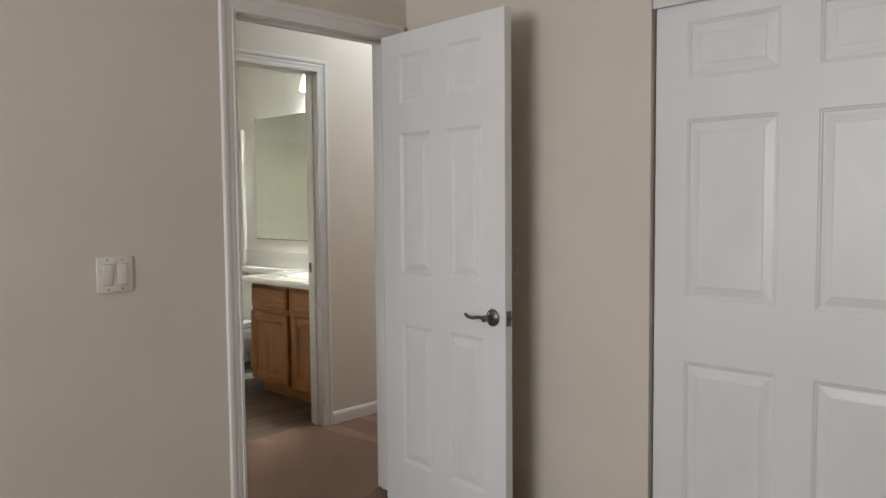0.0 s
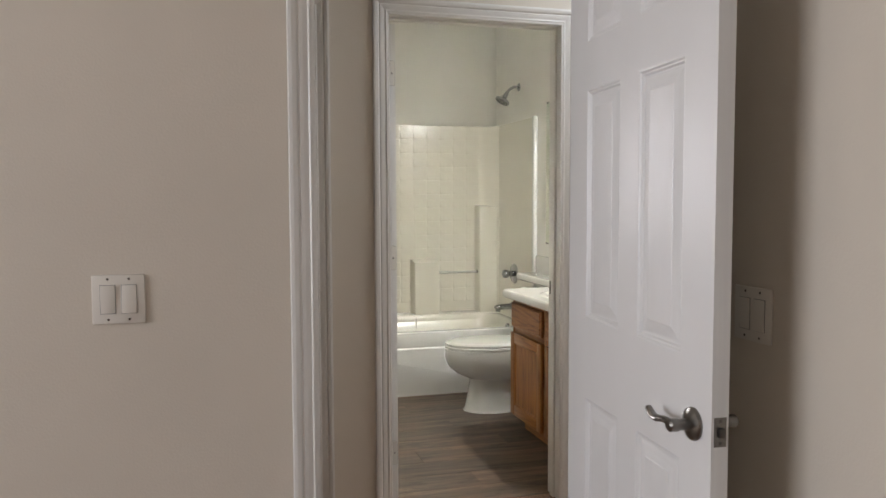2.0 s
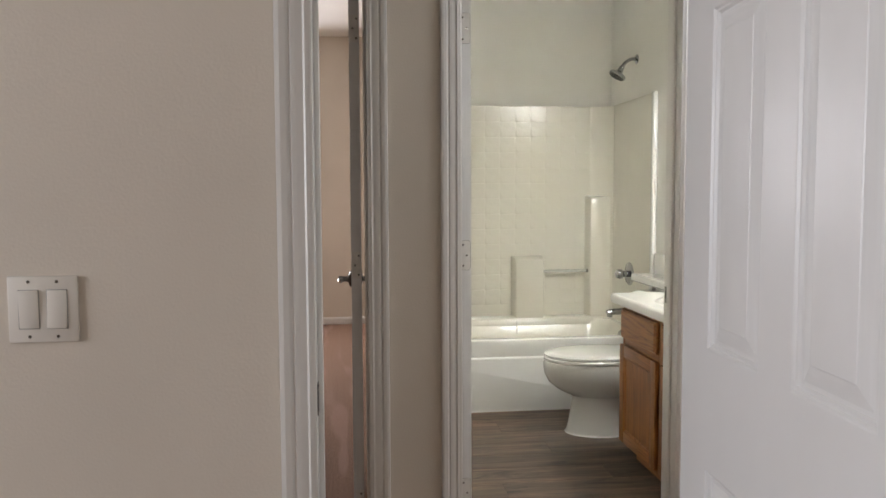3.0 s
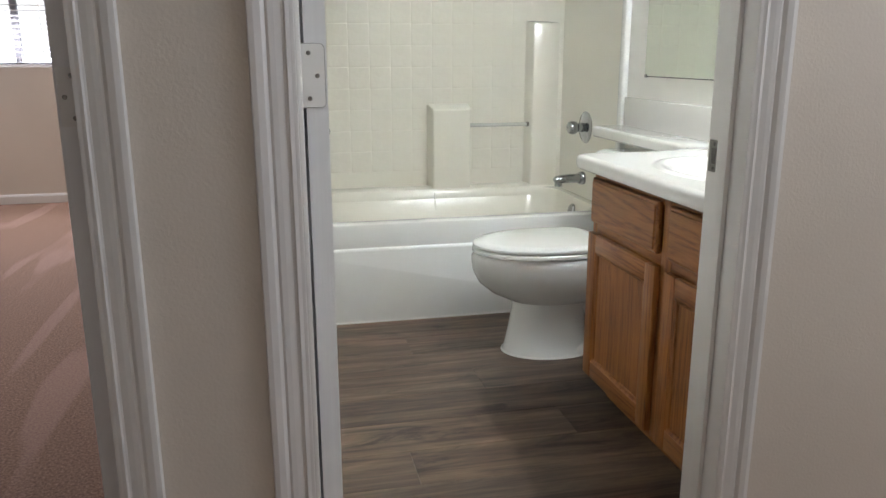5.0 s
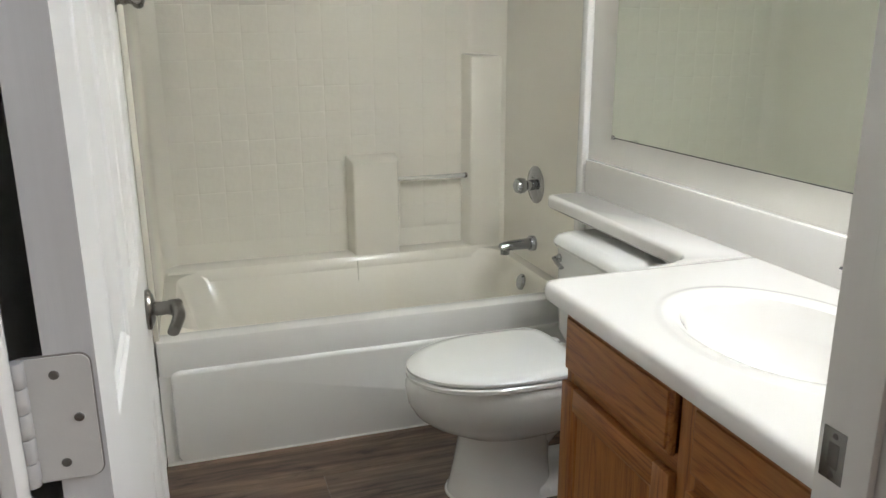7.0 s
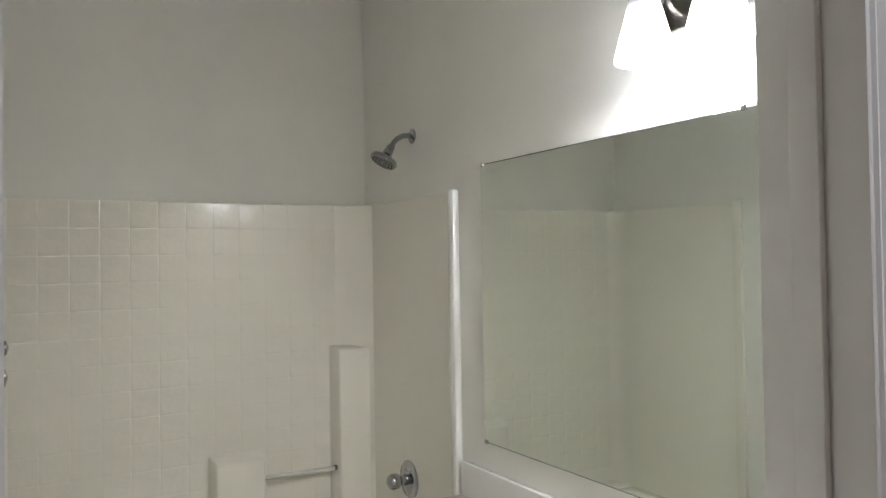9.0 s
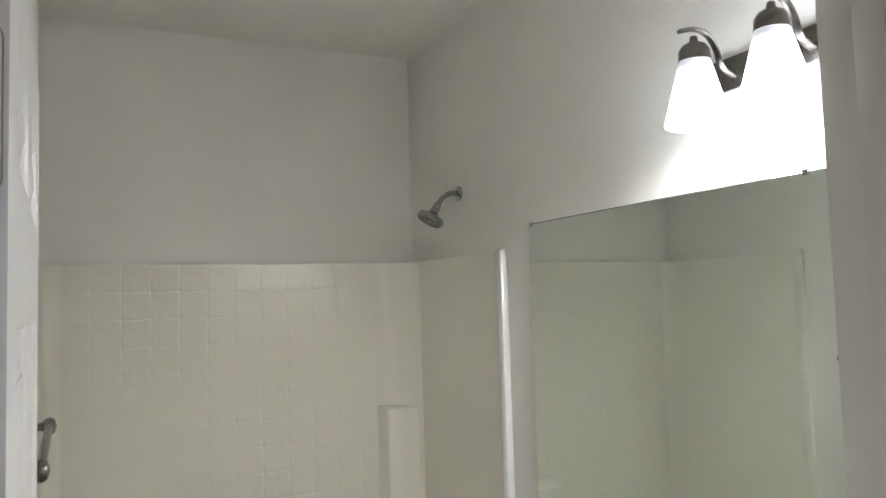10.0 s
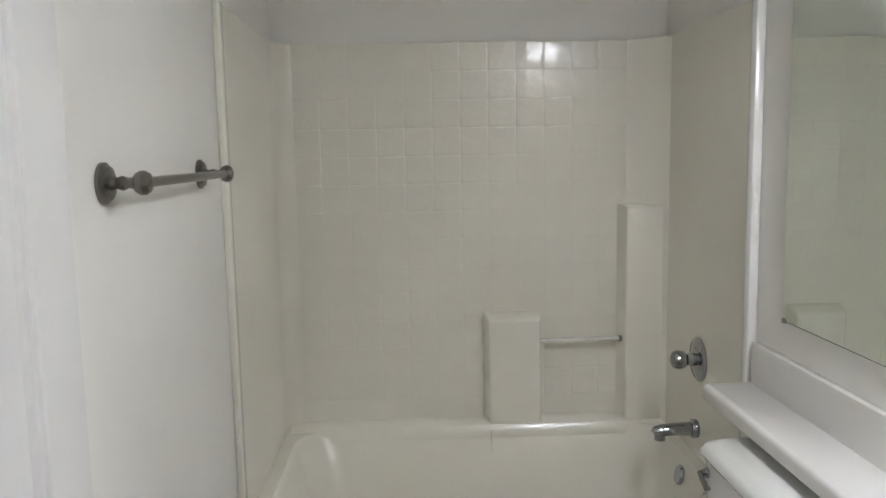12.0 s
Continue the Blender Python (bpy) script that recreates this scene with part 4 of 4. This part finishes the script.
# ---- second bedroom: window ----
window_1 = tagged(thing("window_1", 0.2, WY + 0.09, WZ0, "grey-framed sliding window in the second bedroom", "window"), kind="structure")
fr = 0.04
for a in ((WX0, WX1, WZ0, WZ0 + fr), (WX0, WX1, WZ1 - fr, WZ1), (WX0, WX0 + fr, WZ0 + fr, WZ1 - fr), (WX1 - fr, WX1, WZ0 + fr, WZ1 - fr), (0.185, 0.23, WZ0 + fr, WZ1 - fr)):
    part("window_frame", boxes((a[0], a[1], WY + 0.07, WY + 0.11, a[2], a[3]), bevel=0.003), VINYL, window_1)
for a, c in ((WX0 + fr, 0.185), (0.23, WX1 - fr)):
    pane = part("pane", boxes((a, c, WY + 0.088, WY + 0.092, WZ0 + fr, WZ1 - fr)), GLASS, window_1, smooth=False)
    pane.visible_shadow = False
part("window_sill", boxes((WX0, WX1, WY + 0.0, WY + 0.068, WZ0 - 0.001, WZ0 + 0.012), bevel=0.003), TRIM, window_1)
blind = thing("window_blind", 0.2, WY + 0.04, WZ0, "white slatted blind with open slats, let down", "blind", "")
slat_mesh = None
count = 34
for i in range(count):
    z = WZ0 + 0.035 + i * 0.0375
    if slat_mesh is None:
        bm = bmesh.new()
        loft(bm, [[(x, 0.025 * s, 0.004 * s * s - 0.002 + 0.001 * d) for s, d in ((-1, 0), (-0.5, 0), (0, 0), (0.5, 0), (1, 0), (1, 1), (0.5, 1), (0, 1), (-0.5, 1), (-1, 1))] for x in (WX0 + 0.012, WX1 - 0.012)])
        first = part("slat", bm, SLAT, blind, local=True)
        for vert in first.data.vertices:
            vert.co.x -= 0.2
        slat_mesh = first.data
        first.location.z = z - WZ0
    else:
        ob = new("slat", slat_mesh)
        ob.parent = blind
        ob.location.z = z - WZ0
part("head_rail", boxes((WX0 + 0.008, WX1 - 0.008, WY + 0.012, WY + 0.066, WZ1 - 0.05, WZ1 - 0.002), bevel=0.003), SLAT, blind)
part("bottom_rail", boxes((WX0 + 0.012, WX1 - 0.012, WY + 0.016, WY + 0.064, WZ0 + 0.013, WZ0 + 0.026), bevel=0.003), SLAT, blind)
for x in (WX0 + 0.14, 0.2, WX1 - 0.14):
    part("cord", tube(bmesh.new(), [(x, WY + 0.014, WZ0 + 0.02), (x, WY + 0.014, WZ1 - 0.03)], 0.0012, 6), SLAT, blind)

# window behind the walker
window_2 = tagged(thing("window_2", -2.66, 1.2, 0.95, "plain white-framed bedroom window", "window"), kind="structure")
for a in ((0.3, 2.1, 0.95, 0.99), (0.3, 2.1, 2.11, 2.15), (0.3, 0.34, 0.99, 2.11), (2.06, 2.1, 0.99, 2.11), (1.18, 1.22, 0.99, 2.11)):
    part("window_frame", boxes((-2.70, -2.65, a[0], a[1], a[2], a[3]), bevel=0.003), TRIM, window_2)

# ---- outside ----
structure("ground", boxes((-400, 400, 9.2, 600, -0.4, -0.15), (-400, 400, -400, -3.05, -0.4, -0.15), (-400, -2.8, -3.05, 9.2, -0.4, -0.15), (4.9, 400, -3.05, 9.2, -0.4, -0.15)), DIRT, "bare sandy ground outside", "ground")
fence = thing("garden_fence", 0.0, 12.4, -0.15, "white vinyl privacy fence outside the window", "fence")
for i in range(-3, 4):
    x = i * 2.0 - 0.5
    part("post", boxes((x - 0.065, x + 0.065, 12.34, 12.46, -0.15, 1.98), bevel=0.006), FENCE, fence)
    part("board_panel", boxes((x + 0.066, x + 1.934, 12.38, 12.42, -0.1, 1.90), bevel=0.003), FENCE, fence)
    part("top_rail", boxes((x + 0.066, x + 1.934, 12.365, 12.435, 1.901, 1.945), bevel=0.004), FENCE, fence)
house = thing("neighbour_house", 0.5, 18.5, -0.15, "beige stucco house with a tiled gable roof", "house")
part("wall", boxes((-5.5, 5.2, 17.0, 22.0, -0.15, 3.5)), STUCCO, house, smooth=False)
bm = bmesh.new()
loft(bm, [[(-6.0, 16.5, 3.4), (-6.0, 22.5, 3.4), (-6.0, 19.5, 5.2)], [(5.6, 16.5, 3.4), (5.6, 22.5, 3.4), (5.6, 19.5, 5.2)]])
part("roof", bm, ROOFTILE, house, smooth=False)
for x in (-2.6, 0.3):
    w = part("window", boxes((x - 0.75, x + 0.75, 16.93, 16.998, 1.5, 2.7), bevel=0.004), STUCCO, house, "brown window surround")
    part("pane", boxes((x - 0.66, x - 0.03, 16.918, 16.928, 1.58, 2.62)), DARKGLASS, w)
    part("pane", boxes((x + 0.03, x + 0.66, 16.918, 16.928, 1.58, 2.62)), DARKGLASS, w)

# ---- pieces: surround tiles and floor planks ----
bm = bmesh.new()
h2 = 0.0531
loft(bm, [[(-h2 + i, y, -h2 + i), (h2 - i, y, -h2 + i), (h2 - i, y, h2 - i), (-h2 + i, y, h2 - i)] for y, i in ((0.0010, 0.0), (0.0, 0.0012), (-0.0003, 0.0040), (-0.0004, 0.009))], False, True)
tile_mesh = None
for c in range(12):
    for rr in range(13):
        x, z = 2.145 + c * 0.1065, SZ - 0.052 - rr * 0.106
        if tile_mesh is None:
            ob = part("tile", bm, TILEGEL, surround, local=True, smooth=True)
            tile_mesh = ob.data
        else:
            ob = new("tile", tile_mesh)
            ob.parent = surround
        ob.location = (x - 2.775, 6.5745 - 6.3, z - 0.43)

planks = tagged(thing("floor_planks", 2.775, 4.8, 0, "grey-brown wood-look vinyl plank floor", "plank floor"), kind="structure")
PW, PL = 0.182, 1.22
row = 0
y = 3.868
while y < 5.76:
    x = 2.022 - (0.37 * row * 1.9) % PL
    while x < 3.528:
        x0, x1 = max(x, 2.022), min(x + PL, 3.528)
        if x1 - x0 > 0.02:
            bm = boxes((x0 + 0.0004, x1 - 0.0004, y + 0.0004, y + PW - 0.0004, -0.004, 0.0), bevel=0.0006)
            part("plank", bm, PLANK, planks, smooth=False)
        x += PL
    y += PW
    row += 1
